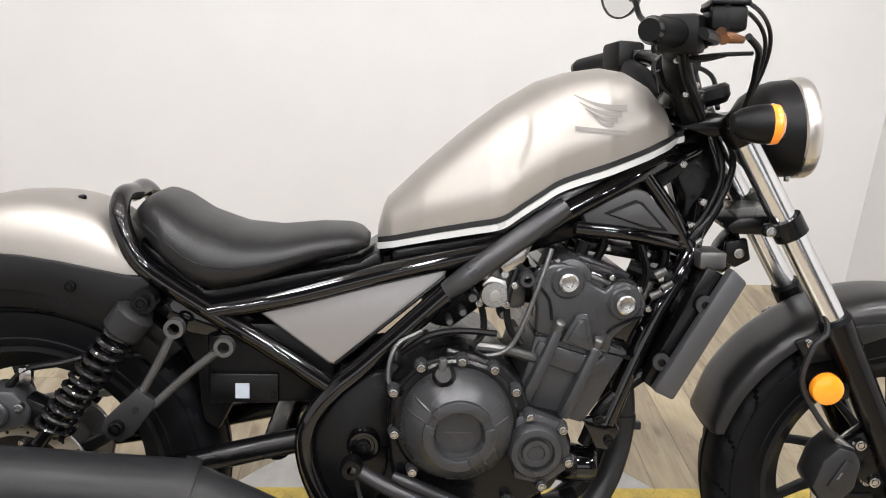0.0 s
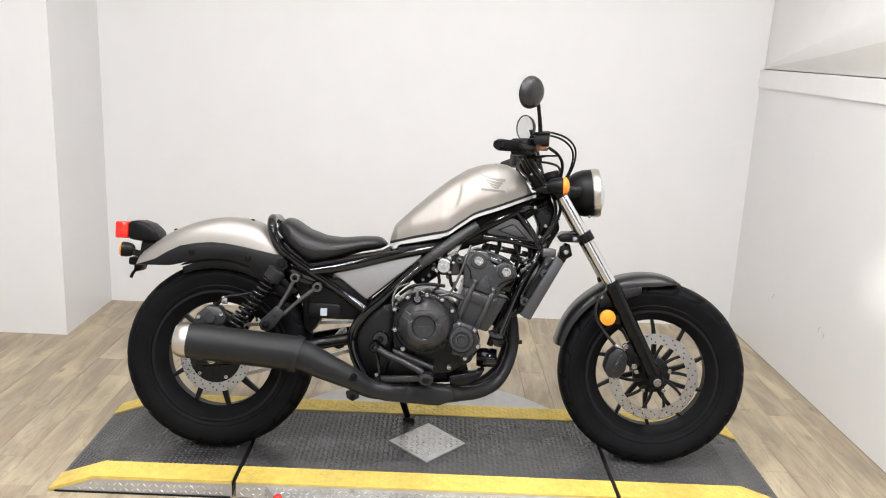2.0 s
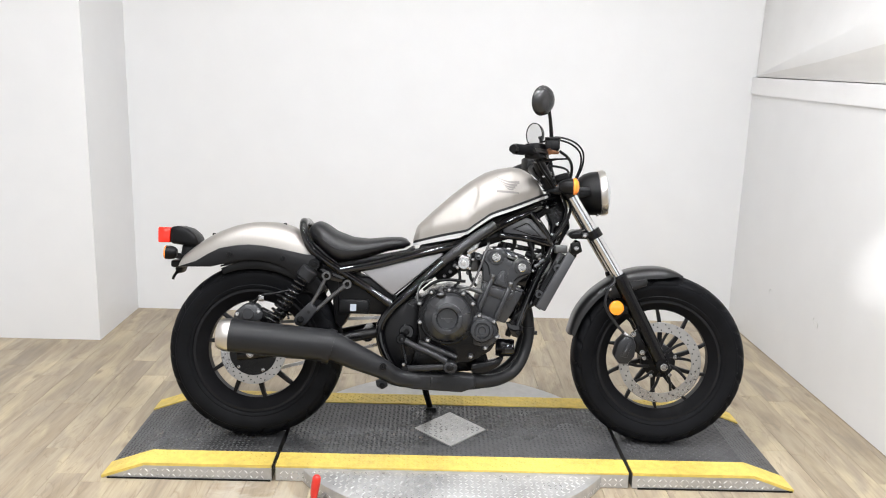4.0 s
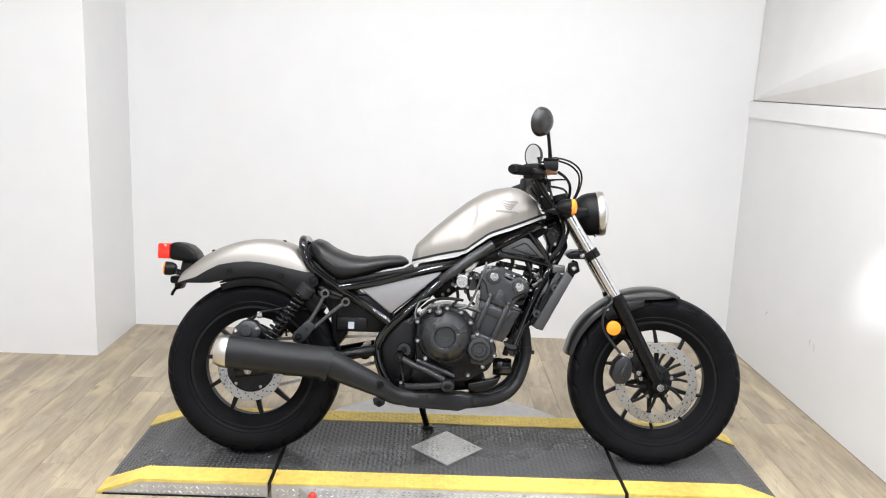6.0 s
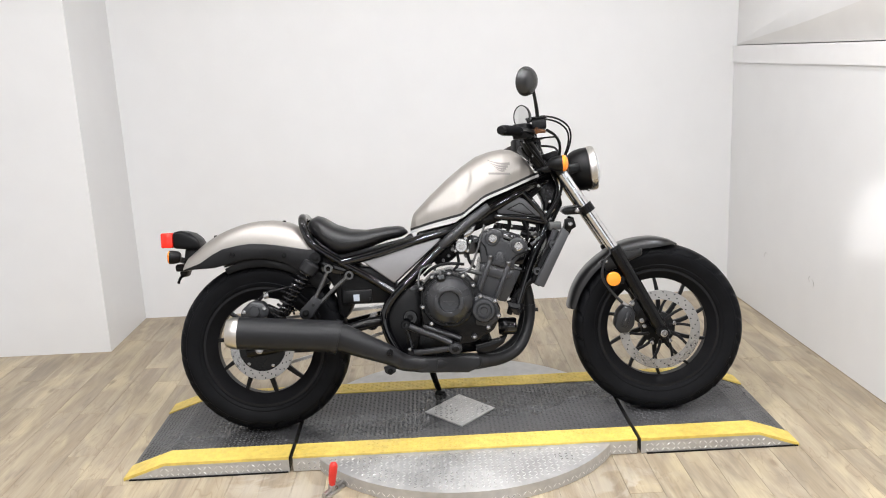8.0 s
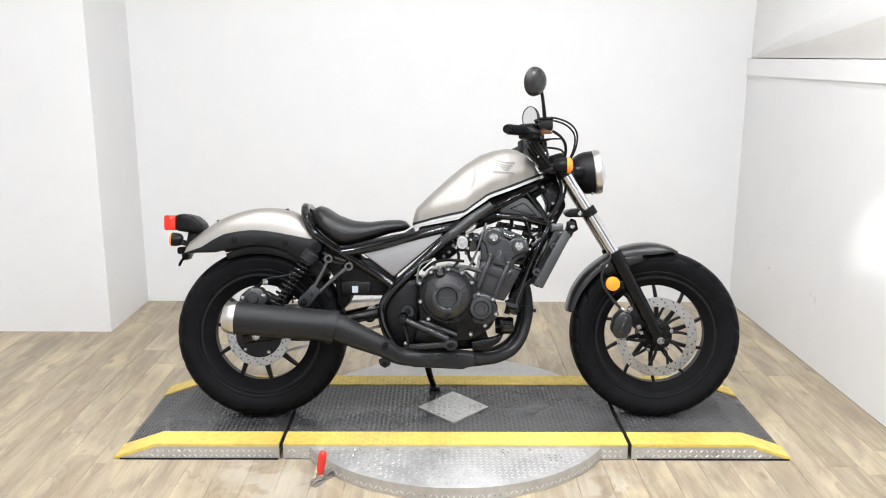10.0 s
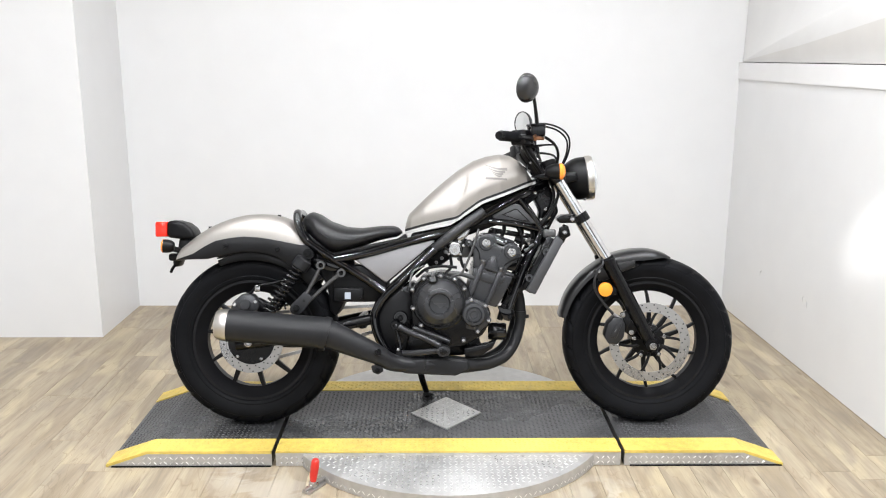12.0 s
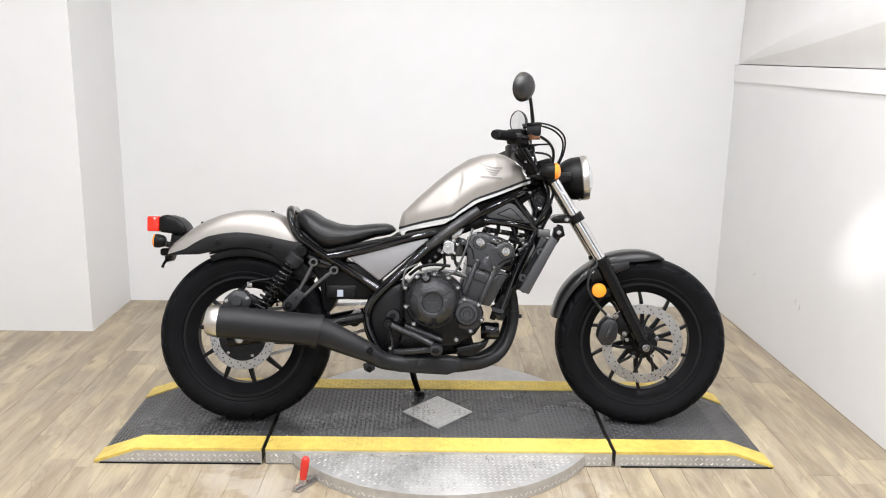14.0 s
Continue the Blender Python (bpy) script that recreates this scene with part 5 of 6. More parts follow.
part("head_cover", prism([(0.09, 0.69), (0.13, 0.723), (0.2, 0.7), (0.256, 0.672), (0.25, 0.65), (0.2, 0.675), (0.13, 0.7)], -0.11, 0.11, 0.006), M_ENGDK, en)
for yy in (-0.07, 0.0, 0.07):
    part("spark_plug_cap", tube([(0.15, yy, 0.7), (0.165, yy, 0.738)], 0.012, 10, 1), M_PLAST, en)
part("oil_filter", lathe([(0, 0.0), (0.03, 0.0), (0.032, 0.01), (0.032, 0.06), (0.028, 0.068), (0, 0.068)], aim((0.14, -0.06, 0.352), (1, -0.1, 0.02)), 28), M_GLOSS, en, "black oil filter")
part("filter_ring", lathe([(0.032, 0.0), (0.0335, 0.003), (0.0335, 0.02), (0.032, 0.024)], aim((0.15, -0.061, 0.352), (1, -0.1, 0.02)), 28), M_SATIN, en)
part("breather_pipe", tube([(0.10, -0.125, 0.735), (0.085, -0.135, 0.69), (0.06, -0.14, 0.62), (0.035, -0.14, 0.575), (-0.01, -0.145, 0.565), (-0.06, -0.15, 0.575)], 0.0042, 8, 5), M_PEG, en, "thin grey pipe")
part("water_pipe", tube([(-0.02, -0.12, 0.575), (0.03, -0.13, 0.572), (0.065, -0.125, 0.562), (0.1, -0.12, 0.55)], 0.0085, 10, 4), M_PEG, en)
part("throttle_body", lathe([(0, 0.03), (0.02, 0.03), (0.022, 0.024), (0.024, 0.0), (0, 0.0)], disc_y(0.012, 0.661, -0.105), 28), M_BOLT, en, "bright aluminium throttle linkage")
part("throttle_arm", prism([(-0.012, 0.648), (0.03, 0.64), (0.036, 0.655), (0.0, 0.685)], -0.128, -0.122, 0.002), M_BOLT, en)
part("throttle_screw", bolt(0.012, -0.136, 0.661, 0.009, 0.005), M_STEEL, en)
for i in range(4):
    part("throttle_boss", lathe([(0, 0.014), (0.006, 0.014), (0.007, 0.0), (0, 0.0)], disc_y(0.03 + 0.012 * i, 0.69 + 0.014 * (i % 3), -0.1), 10), M_BOLT, en)
part("throttle_block", box(-0.01, 0.07, -0.1, 0.09, 0.63, 0.7, 0.012), M_PEG, en)
part("throttle_plate", prism([(0.03, 0.69), (0.06, 0.71), (0.072, 0.74), (0.055, 0.745), (0.02, 0.705)], -0.115, -0.1, 0.003), M_BOLT, en)
part("intake_rubber", tube([(0.05, -0.05, 0.66), (0.09, -0.05, 0.66)], 0.03, 16, 1), M_PLAST, en)
part("intake_rubber", tube([(0.05, 0.05, 0.66), (0.09, 0.05, 0.66)], 0.03, 16, 1), M_PLAST, en)
part("air_box", prism([(-0.1, 0.63), (-0.03, 0.7), (0.02, 0.7), (0.01, 0.635), (-0.05, 0.59), (-0.085, 0.595)], -0.08, 0.085, 0.012), M_PLAST, en, "black plastic air box")
part("rear_crankcase", prism([(-0.19, 0.34), (-0.19, 0.5), (-0.14, 0.54), (-0.1, 0.5), (-0.1, 0.34), (-0.14, 0.3)], -0.09, 0.1, 0.012), M_ENGDK, en)
part("engine_mount", prism([(0.17, 0.45), (0.215, 0.46), (0.235, 0.43), (0.215, 0.395), (0.195, 0.4)], -0.112, -0.1, 0.003), M_GLOSS, en)
part("engine_mount_bolt", bolt(0.216, -0.113, 0.412, 0.009, 0.007), M_SATIN, en)
part("engine_mount_bolt", bolt(0.195, -0.113, 0.45, 0.009, 0.007), M_SATIN, en)
for i in range(4):
    y = -0.1 + 0.018 * i
    part("wiring", tube([(0.25, y, 0.74), (0.262, y - 0.005, 0.70), (0.255, y, 0.655), (0.235, y + 0.01, 0.6)], 0.004, 6, 4), M_PLAST, en)
part("coolant_hose", tube([(0.24, -0.07, 0.7), (0.29, -0.085, 0.685), (0.33, -0.09, 0.69)], 0.012, 10, 4), M_PLAST, en)
part("coolant_hose", tube([(0.18, -0.09, 0.4), (0.2, -0.1, 0.46), (0.25, -0.1, 0.51), (0.29, -0.09, 0.53)], 0.011, 10, 4), M_PLAST, en)
part("hose_clamp", lathe([(0.0125, -0.004), (0.0135, -0.004), (0.0135, 0.004), (0.0125, 0.004)], aim((0.29, -0.085, 0.685), (1, -0.2, 0)), 20, closed=True), M_BOLT, en)
part("gearbox_line", tube([(-0.13, -0.167, 0.5), (-0.15, -0.16, 0.53), (-0.14, -0.15, 0.58), (-0.1, -0.13, 0.6)], 0.004, 6, 4), M_PEG, en)

# made-up black bar and rods, placed to break the opening in the camera's view
part("dark_fill_bar", prism([(0.15, 0.742), (0.335, 0.712), (0.33, 0.694), (0.155, 0.722)], -0.05, 0.06, 0.004), M_SATIN, en)
for x, z in ((0.195, 0.722), (0.262, 0.712), (0.3, 0.7)):
    part("dark_fill_rod", tube([(x, -0.055, z + 0.045), (x + 0.004, -0.06, z + 0.01), (x - 0.012, -0.05, z - 0.03)], 0.0075, 8, 3), M_PLAST, en)
    part("fill_rod_clip", bolt(x + 0.012, -0.056, z + 0.004, 0.0055, 0.006), M_BOLT, en)
for x, z, r in ((0.277, 0.69, 0.008), (0.289, 0.67, 0.006), (0.272, 0.655, 0.007), (0.262, 0.6, 0.007), (0.252, 0.57, 0.006)):
    part("hose_fitting", tube([(x, -0.1, z), (x + 0.016, -0.104, z + 0.01)], [r, r * 0.8], 10, 1), M_PEG, en)
for x, z, r in ((-0.02, 0.652, 0.009), (-0.035, 0.628, 0.007), (0.03, 0.625, 0.008), (-0.055, 0.612, 0.006), (0.05, 0.602, 0.007), (-0.09, 0.582, 0.007)):
    part("linkage_screw", lathe([(0, 0.02), (r * 0.7, 0.02), (r, 0.014), (r, -0.02), (0, -0.02)], disc_y(x, z, -0.1), 12), M_PEG, en)
for pts in ([(-0.04, -0.11, 0.69), (-0.01, -0.115, 0.65), (0.0, -0.115, 0.6), (-0.02, -0.13, 0.575)], [(0.05, -0.11, 0.7), (0.035, -0.12, 0.65), (0.04, -0.12, 0.605), (0.06, -0.125, 0.58)], [(-0.13, -0.12, 0.56), (-0.09, -0.125, 0.59), (-0.04, -0.125, 0.6), (0.02, -0.12, 0.595)]):
    part("fuel_hose", tube(pts, 0.0055, 8, 4), M_PLAST, en)
part("throttle_crank", prism([(-0.008, 0.676), (0.006, 0.69), (0.03, 0.682), (0.034, 0.664), (0.026, 0.648)], -0.13, -0.124, 0.002), M_STEEL, en)
for x, z in ((-0.01, 0.645), (0.034, 0.643), (-0.002, 0.69), (0.045, 0.675)):
    part("throttle_stub", bolt(x, -0.12, z, 0.006, 0.008), M_BOLT, en)

# radiator
ra = part("radiator", prism([(0.352, 0.712), (0.392, 0.692), (0.292, 0.498), (0.262, 0.52)], -0.125, 0.125, 0.004), M_SATIN, bike, "black radiator with plain side shroud")
for sg in (-1, 1):
    part("radiator_shroud", prism([(0.383, 0.714), (0.409, 0.691), (0.306, 0.496), (0.272, 0.512)], sg * 0.138 - 0.012, sg * 0.138 + 0.012, 0.005), M_SHROUD, ra, "satin grey radiator shroud")
    for x, z in ((0.348, 0.652), (0.285, 0.557)):
        part("shroud_tab", lathe([(0, 0.004), (0.014, 0.004), (0.015, 0), (0, 0)], disc_y(x, z, sg * 0.135), 14), M_ENGINE, ra)
        part("shroud_bolt", bolt(x, sg * 0.139, z, 0.006, 0.005, d=(0, sg, 0)), M_SATIN, ra)
part("filler_neck", box(0.34, 0.385, -0.12, -0.06, 0.705, 0.735, 0.006), M_PEG, ra)

# exhaust
ex = part("exhaust_pipe", tube([(0.222, -0.035, 0.548), (0.25, -0.022, 0.505), (0.262, -0.02, 0.455), (0.264, -0.02, 0.39), (0.244, -0.03, 0.315), (0.208, -0.05, 0.264), (0.155, -0.08, 0.24), (0.1, -0.105, 0.234), (0.02, -0.13, 0.236), (-0.096, -0.15, 0.243), (-0.2, -0.17, 0.25), (-0.262, -0.19, 0.278)],
          [0.019, 0.02, 0.0205, 0.021, 0.0215, 0.022, 0.023, 0.024, 0.028, 0.03, 0.031, 0.034], 18, 6), M_EXH, bike, "matt black exhaust pipe")
part("inner_pipe", tube([(0.222, 0.05, 0.548), (0.246, 0.045, 0.5), (0.254, 0.04, 0.44), (0.248, 0.035, 0.37), (0.22, 0.02, 0.3), (0.17, 0.0, 0.258), (0.1, -0.04, 0.24), (0.0, -0.09, 0.236)], 0.02, 16, 6), M_EXH, ex)
part("pipe_clamp", tube([(0.2635, -0.02, 0.425), (0.2645, -0.02, 0.405)], 0.0235, 20, 1), M_EXH, ex)
part("clamp_tab", box(0.278, 0.296, -0.03, -0.018, 0.398, 0.412, 0.002), M_EXH, ex)
part("heat_shield", tube([(0.08, -0.115, 0.234), (0.02, -0.14, 0.237), (-0.1, -0.16, 0.243)], [0.026, 0.03, 0.033], 18, 5), M_EXH, ex)
AX = Vector((-0.333, 0, 0.029)).normalized()
M0, M1 = Vector((-0.457, -0.225, 0.367)), Vector((-0.79, -0.235, 0.396))
part("muffler", tube([M0 + Vector((0.012, 0, -0.003)), M0, M0 + (M1 - M0) * 0.06, M1], [0.052, 0.0565, 0.0565, 0.0565], 40, 1), M_EXH, ex, "matt black muffler")
part("muffler_cone", tube([(-0.235, -0.19, 0.268), (-0.275, -0.2, 0.29), (-0.36, -0.212, 0.328), (-0.43, -0.222, 0.36), (-0.457, -0.225, 0.368)], [0.03, 0.036, 0.0445, 0.05, 0.0515], 32, 4), M_EXH, ex, "matt black tapered muffler cover")
part("cone_clamp", tube([M0 + Vector((0.018, 0.001, -0.006)), M0 + Vector((-0.004, 0, 0))], [0.0605, 0.062], 40, 1), M_EXH, ex)
part("end_cap", lathe([(0.0565, 0.0), (0.0572, 0.004), (0.0565, 0.018), (0.052, 0.034), (0.046, 0.043), (0.03, 0.045), (0.026, 0.04), (0.024, 0.0)], aim(M1, M1 - M0), 40), M_CAPM, ex, "brushed metal muffler end cap")
# dark plug paints the shade inside the tailpipe
part("tail_hole_plug", lathe([(0, 0.03), (0.025, 0.03), (0.025, 0.0), (0, 0.0)], aim(M1, M1 - M0), 24), M_DARK, ex)
part("cone_bolt", bolt(-0.262, -0.238, 0.3, 0.012, 0.008), M_SATIN, ex)
part("cone_tab", prism([(-0.29, 0.245), (-0.25, 0.25), (-0.245, 0.225), (-0.265, 0.212), (-0.285, 0.222)], -0.2, -0.18, 0.005), M_EXH, ex)
part("drain_bolt", bolt(-0.266, -0.2, 0.228, 0.009, 0.006), M_SATIN, ex)

# rider's footrest and brake pedal
bp_ = part("brake_pedal", tube([(-0.202, -0.165, 0.387), (-0.15, -0.18, 0.363), (-0.098, -0.195, 0.345), (-0.04, -0.21, 0.318)], [0.012, 0.0125, 0.0125, 0.012], 12, 4), M_PEDAL, bike, "cast grey brake pedal and footrest bracket")
part("pedal_pivot", lathe([(0.007, 0.013), (0.015, 0.013), (0.0175, 0.009), (0.0175, -0.012), (0.007, -0.012)], disc_y(-0.204, 0.388, -0.167), 24, closed=True), M_SATIN, bp_)
part("pedal_arm", tube([(-0.14, -0.18, 0.381), (-0.11, -0.186, 0.37), (-0.06, -0.195, 0.352), (-0.008, -0.205, 0.332)], [0.007, 0.0105, 0.011, 0.009], 12, 3), M_PEDAL, bp_)
part("pedal_arm", tube([(-0.128, -0.186, 0.362), (-0.09, -0.192, 0.35), (-0.03, -0.2, 0.338)], [0.006, 0.007, 0.007], 10, 3), M_PEDAL, bp_)
part("footrest_bar", tube([(-0.19, -0.16, 0.283), (-0.14, -0.18, 0.288), (-0.05, -0.21, 0.3)], [0.0125, 0.0115, 0.0115], 12, 3), M_PEDAL, bp_)
part("bar_pivot", lathe([(0.0, 0.014), (0.011, 0.014), (0.015, 0.009), (0.015, -0.01), (0, -0.01)], disc_y(-0.19, 0.283, -0.165), 20), M_SATIN, bp_)
peg_ring = [(-0.03 + 0.026 * math.cos(a) * (1.0 if i % 2 else 0.86), 0.305 + 0.02 * math.sin(a) * (1.0 if i % 2 else 0.86)) for i, a in enumerate(2 * math.pi * k / 20 for k in range(20))]
part("footrest_rubber", prism(peg_ring, -0.262, -0.2, 0.002), M_PEDAL, bp_, "ribbed grey footrest end")
part("footrest_cap", prism([(-0.03 + 0.014 * math.cos(a), 0.305 + 0.011 * math.sin(a)) for a in (2 * math.pi * k / 12 for k in range(12))], -0.265, -0.26, 0.002), M_SATIN, bp_)
part("pedal_bolt", bolt(-0.193, -0.172, 0.3, 0.006, 0.008), M_BOLT, bp_)
part("pedal_spring", tube([(-0.2, -0.15, 0.37), (-0.19, -0.15, 0.33), (-0.185, -0.15, 0.3)], 0.004, 8, 3), M_ENGINE, bp_)
part("collector", prism([(-0.215, 0.25), (-0.16, 0.268), (-0.04, 0.272), (0.03, 0.268), (0.06, 0.262), (0.066, 0.225), (0.014, 0.205), (-0.16, 0.213), (-0.215, 0.226)], -0.186, -0.11, 0.012, seg=3), M_EXH, ex, "matt black exhaust collector")
part("sump_guard", prism([(0.045, 0.3), (0.13, 0.318), (0.165, 0.33), (0.15, 0.3), (0.105, 0.272), (0.05, 0.268)], -0.15, -0.1, 0.006), M_ENGDK, en)

# side stand, left peg, battery box
ss = part("side_stand", tube([(-0.125, 0.115, 0.25), (-0.115, 0.17, 0.15), (-0.092, 0.245, 0.06)], [0.015, 0.013, 0.0115], 12, 4), M_SATIN, bike, "black side stand on the deck")
part("stand_foot", prism([(-0.112, 0.054), (-0.066, 0.054), (-0.07, 0.064), (-0.106, 0.067)], 0.22, 0.275, 0.004), M_SATIN, ss)
part("left_footrest", tube([(-0.05, 0.16, 0.288), (-0.05, 0.29, 0.292)], 0.014, 12, 1), M_PLAST, bike)
bx = part("battery_box", box(-0.44, -0.235, -0.095, 0.09, 0.465, 0.6, 0.012), M_PLAST, bike, "black plastic battery box")
part("box_lid", box(-0.434, -0.325, -0.104, -0.094, 0.468, 0.518, 0.004), M_SATIN, bx)
part("warning_sticker", box(-0.393, -0.371, -0.1052, -0.1038, 0.477, 0.502), M_LABEL, bx, "pale blue-white sticker", smooth=False)
part("box_screw", bolt(-0.333, -0.105, 0.484, 0.005, 0.004), M_SATIN, bx)
part("inner_mudguard", prism([(-0.44, 0.66), (-0.36, 0.6), (-0.4, 0.46), (-0.425, 0.41), (-0.45, 0.43), (-0.46, 0.52), (-0.5, 0.6)], -0.085, 0.085, 0.01), M_PLAST, bx)
part("seat_base", prism([(-0.54, 0.73), (-0.44, 0.65), (-0.2, 0.7), (-0.17, 0.72), (-0.16, 0.69), (-0.42, 0.615), (-0.53, 0.66)], -0.09, 0.09, 0.006), M_SATIN, bx)
part("tank_cradle", prism([(-0.15, 0.72), (0.0, 0.75), (0.12, 0.83), (0.3, 0.905), (0.33, 0.86), (0.2, 0.76), (0.0, 0.69), (-0.15, 0.68)], -0.07, 0.07, 0.01), M_SATIN, bx)

# front forks and yokes
FU, FM, FL = Vector((0.388, 0, 0.945)), Vector((0.585, 0, 0.63)), Vector((0.749, 0, 0.322))
fk = steered(part("front_fork", tube([(0.372, 0, 0.77), (0.33, 0, 0.925)], 0.02, 14, 1), M_SATIN, bike, "telescopic front fork"))
for sg in (-1, 1):
    o = Vector((0, sg * 0.11, 0))
    part("fork_tube", tube([FU + o, FM + o + Vector((0.03, 0, -0.05))], 0.0205, 24, 1), M_CHROME, fk, "polished chrome fork tube")
    part("fork_leg", tube([FM + o, FM + o + (FL - FM) * 0.06, FM + o + (FL - FM) * 0.1, FM + o + (FL - FM) * 0.8, FL + o + (FL - FM).normalized() * 0.03], [0.0275, 0.0275, 0.0262, 0.0255, 0.022], 24, 1), M_SATIN, fk, "satin black fork leg")
    part("dust_seal", tube([FM + o + (FM - FL).normalized() * 0.008, FM + o], [0.0245, 0.0275], 24, 1), M_TYRE, fk)
    part("fork_cap", tube([FU + o, FU + o + (FU - FM).normalized() * 0.014], [0.019, 0.015], 20, 1), M_SATIN, fk)
    part("axle_clamp", tube([(CF.x, sg * 0.085, CF.z), (CF.x, sg * 0.135, CF.z)], 0.0225, 20, 1), M_SATIN, fk)
    cl = FU + (FM - FU) * 0.515
    part("yoke_clamp", tube([cl + o + (FU - FM).normalized() * 0.016, cl + o - (FU - FM).normalized() * 0.016], 0.0275, 20, 1), M_SATIN, fk)
    part("clamp_bolt", bolt(cl.x - 0.035, sg * 0.132, cl.z - 0.004, 0.0085, 0.007, d=(0, sg, 0)), M_BOLT, fk)
    part("clamp_ear", box(cl.x - 0.043, cl.x - 0.015, sg * 0.122 - 0.008, sg * 0.122 + 0.008, cl.z - 0.014, cl.z + 0.006, 0.004), M_SATIN, fk)
    tc = FU + (FM - FU) * 0.04
    part("top_clamp", tube([tc + o + (FU - FM).normalized() * 0.014, tc + o - (FU - FM).normalized() * 0.02], 0.028, 20, 1), M_SATIN, fk)
part("lower_yoke", prism([(0.4, 0.775), (0.42, 0.79), (0.5, 0.795), (0.51, 0.775), (0.47, 0.762), (0.41, 0.762)], -0.085, 0.085, 0.006), M_SATIN, fk)
part("upper_yoke", prism([(0.3, 0.935), (0.37, 0.955), (0.415, 0.945), (0.41, 0.925), (0.35, 0.92)], -0.11, 0.11, 0.008), M_SATIN, fk)
part("horn_bracket", prism([(0.41, 0.745), (0.445, 0.752), (0.455, 0.715), (0.43, 0.7), (0.41, 0.71)], -0.062, -0.05, 0.004), M_SATIN, fk)
part("horn_bolt", bolt(0.432, -0.063, 0.727, 0.009, 0.006), M_BOLT, fk)
part("horn", lathe([(0, 0.012), (0.03, 0.012), (0.038, 0.006), (0.038, -0.012), (0.02, -0.02), (0, -0.02)], aim((0.43, 0.0, 0.715), (0.9, 0, -0.3)), 28), M_SATIN, fk)

# front mudguard
GT = [(0.41, 0.412), (0.434, 0.486), (0.477, 0.55), (0.534, 0.6), (0.6, 0.64), (0.668, 0.66), (0.74, 0.664), (0.795, 0.652), (0.822, 0.638)]
GB = [(0.438, 0.407), (0.462, 0.468), (0.5, 0.523), (0.546, 0.567), (0.61, 0.603), (0.67, 0.62), (0.742, 0.626), (0.8, 0.634), (0.824, 0.632)]
fm = steered(part("front_mudguard", guard_mesh(GT, GB, lambda t: 0.078 - 0.02 * smooth_step((t - 0.75) / 0.25), exp=0.6), M_FFEND, bike, "satin graphite front mudguard", angle=50))
for sg in (-1, 1):
    part("mudguard_bracket", prism([(0.535, 0.585), (0.6, 0.61), (0.69, 0.625), (0.69, 0.6), (0.64, 0.58), (0.6, 0.555), (0.56, 0.545)], sg * 0.083 - 0.006, sg * 0.083 + 0.006, 0.004), M_FFEND, fm)
    part("bracket_bolt", bolt(0.556, sg * 0.095, 0.585, 0.007, 0.006, d=(0, sg, 0)), M_BOLT, fm)

# front caliper, reflector, hose
fc = steered(part("front_caliper", prism([(0.562, 0.345), (0.575, 0.395), (0.6, 0.422), (0.628, 0.415), (0.64, 0.39), (0.635, 0.345), (0.612, 0.318), (0.58, 0.318)], -0.138, -0.06, 0.008, seg=2), M_PEDAL, bike, "dark front brake caliper"))
fc.matrix_basis = STEER @ Matrix.Translation((0.012, 0, 0))
part("caliper_face", prism([(0.585, 0.35), (0.61, 0.4), (0.626, 0.396), (0.606, 0.34)], -0.142, -0.136, 0.003), M_PEDAL, fc)
part("caliper_mark", box(0.0, 0.014, -0.1432, -0.1422, -0.0015, 0.0015, 0, None, Matrix.Translation((0.6, 0, 0.365)) @ Matrix.Rotation(radians(-62), 4, "Y")), M_GREYTX, fc, "plain grey bar on the caliper", smooth=False)
part("caliper_bracket", prism([(0.62, 0.42), (0.66, 0.45), (0.7, 0.4), (0.67, 0.34), (0.64, 0.36)], -0.112, -0.095, 0.004), M_SATIN, fc)
for x, z in ((0.628, 0.43), (0.66, 0.365)):
    part("caliper_bolt", bolt(x, -0.14, z, 0.0095, 0.008), M_BOLT, fc)
# greyer than the other hoses, to hold its glossy highlight in the colour
part("brake_hose", tube([(0.6, -0.118, 0.425), (0.56, -0.125, 0.47), (0.525, -0.13, 0.53), (0.535, -0.13, 0.59), (0.555, -0.125, 0.63), (0.5, -0.09, 0.74), (0.43, -0.08, 0.86), (0.41, -0.12, 0.95)], 0.0052, 8, 6), M_PEDAL, fc)
part("hose_fitting", tube([(0.628, -0.12, 0.408), (0.597, -0.12, 0.43)], 0.006, 8, 1), M_STEEL, fc)
for sg in (-1, 1):
    o = steered(part("side_reflector", lathe([(0, 0.012), (0.018, 0.0118), (0.025, 0.009), (0.0265, 0.004), (0.0265, -0.004), (0, -0.004)], aim((0.577, sg * 0.132, 0.521), (0, sg, 0)), 36), M_AMBER, bike, "round amber side reflector"))
    part("reflector_backing", lathe([(0, 0.0), (0.028, 0.0), (0.028, -0.006), (0, -0.006)], aim((0.577, sg * 0.128, 0.521), (0, sg, 0)), 30), M_SATIN, o)
    part("reflector_arm", box(0.585, 0.62, sg * 0.12 - 0.004, sg * 0.12 + 0.004, 0.5, 0.53, 0.002), M_SATIN, o)

# headlight and indicators
HA = Vector((0.993, 0, 0.1)).normalized()
HC = Vector((0.512, 0, 0.93))
hl = steered(part("headlight", lathe([(0, -0.1), (0.02, -0.1), (0.036, -0.094), (0.058, -0.078), (0.074, -0.052), (0.08, -0.03), (0.081, 0.0), (0, 0.0)], aim(HC, HA), 56), M_PLAST, bike, "round black headlight shell"))
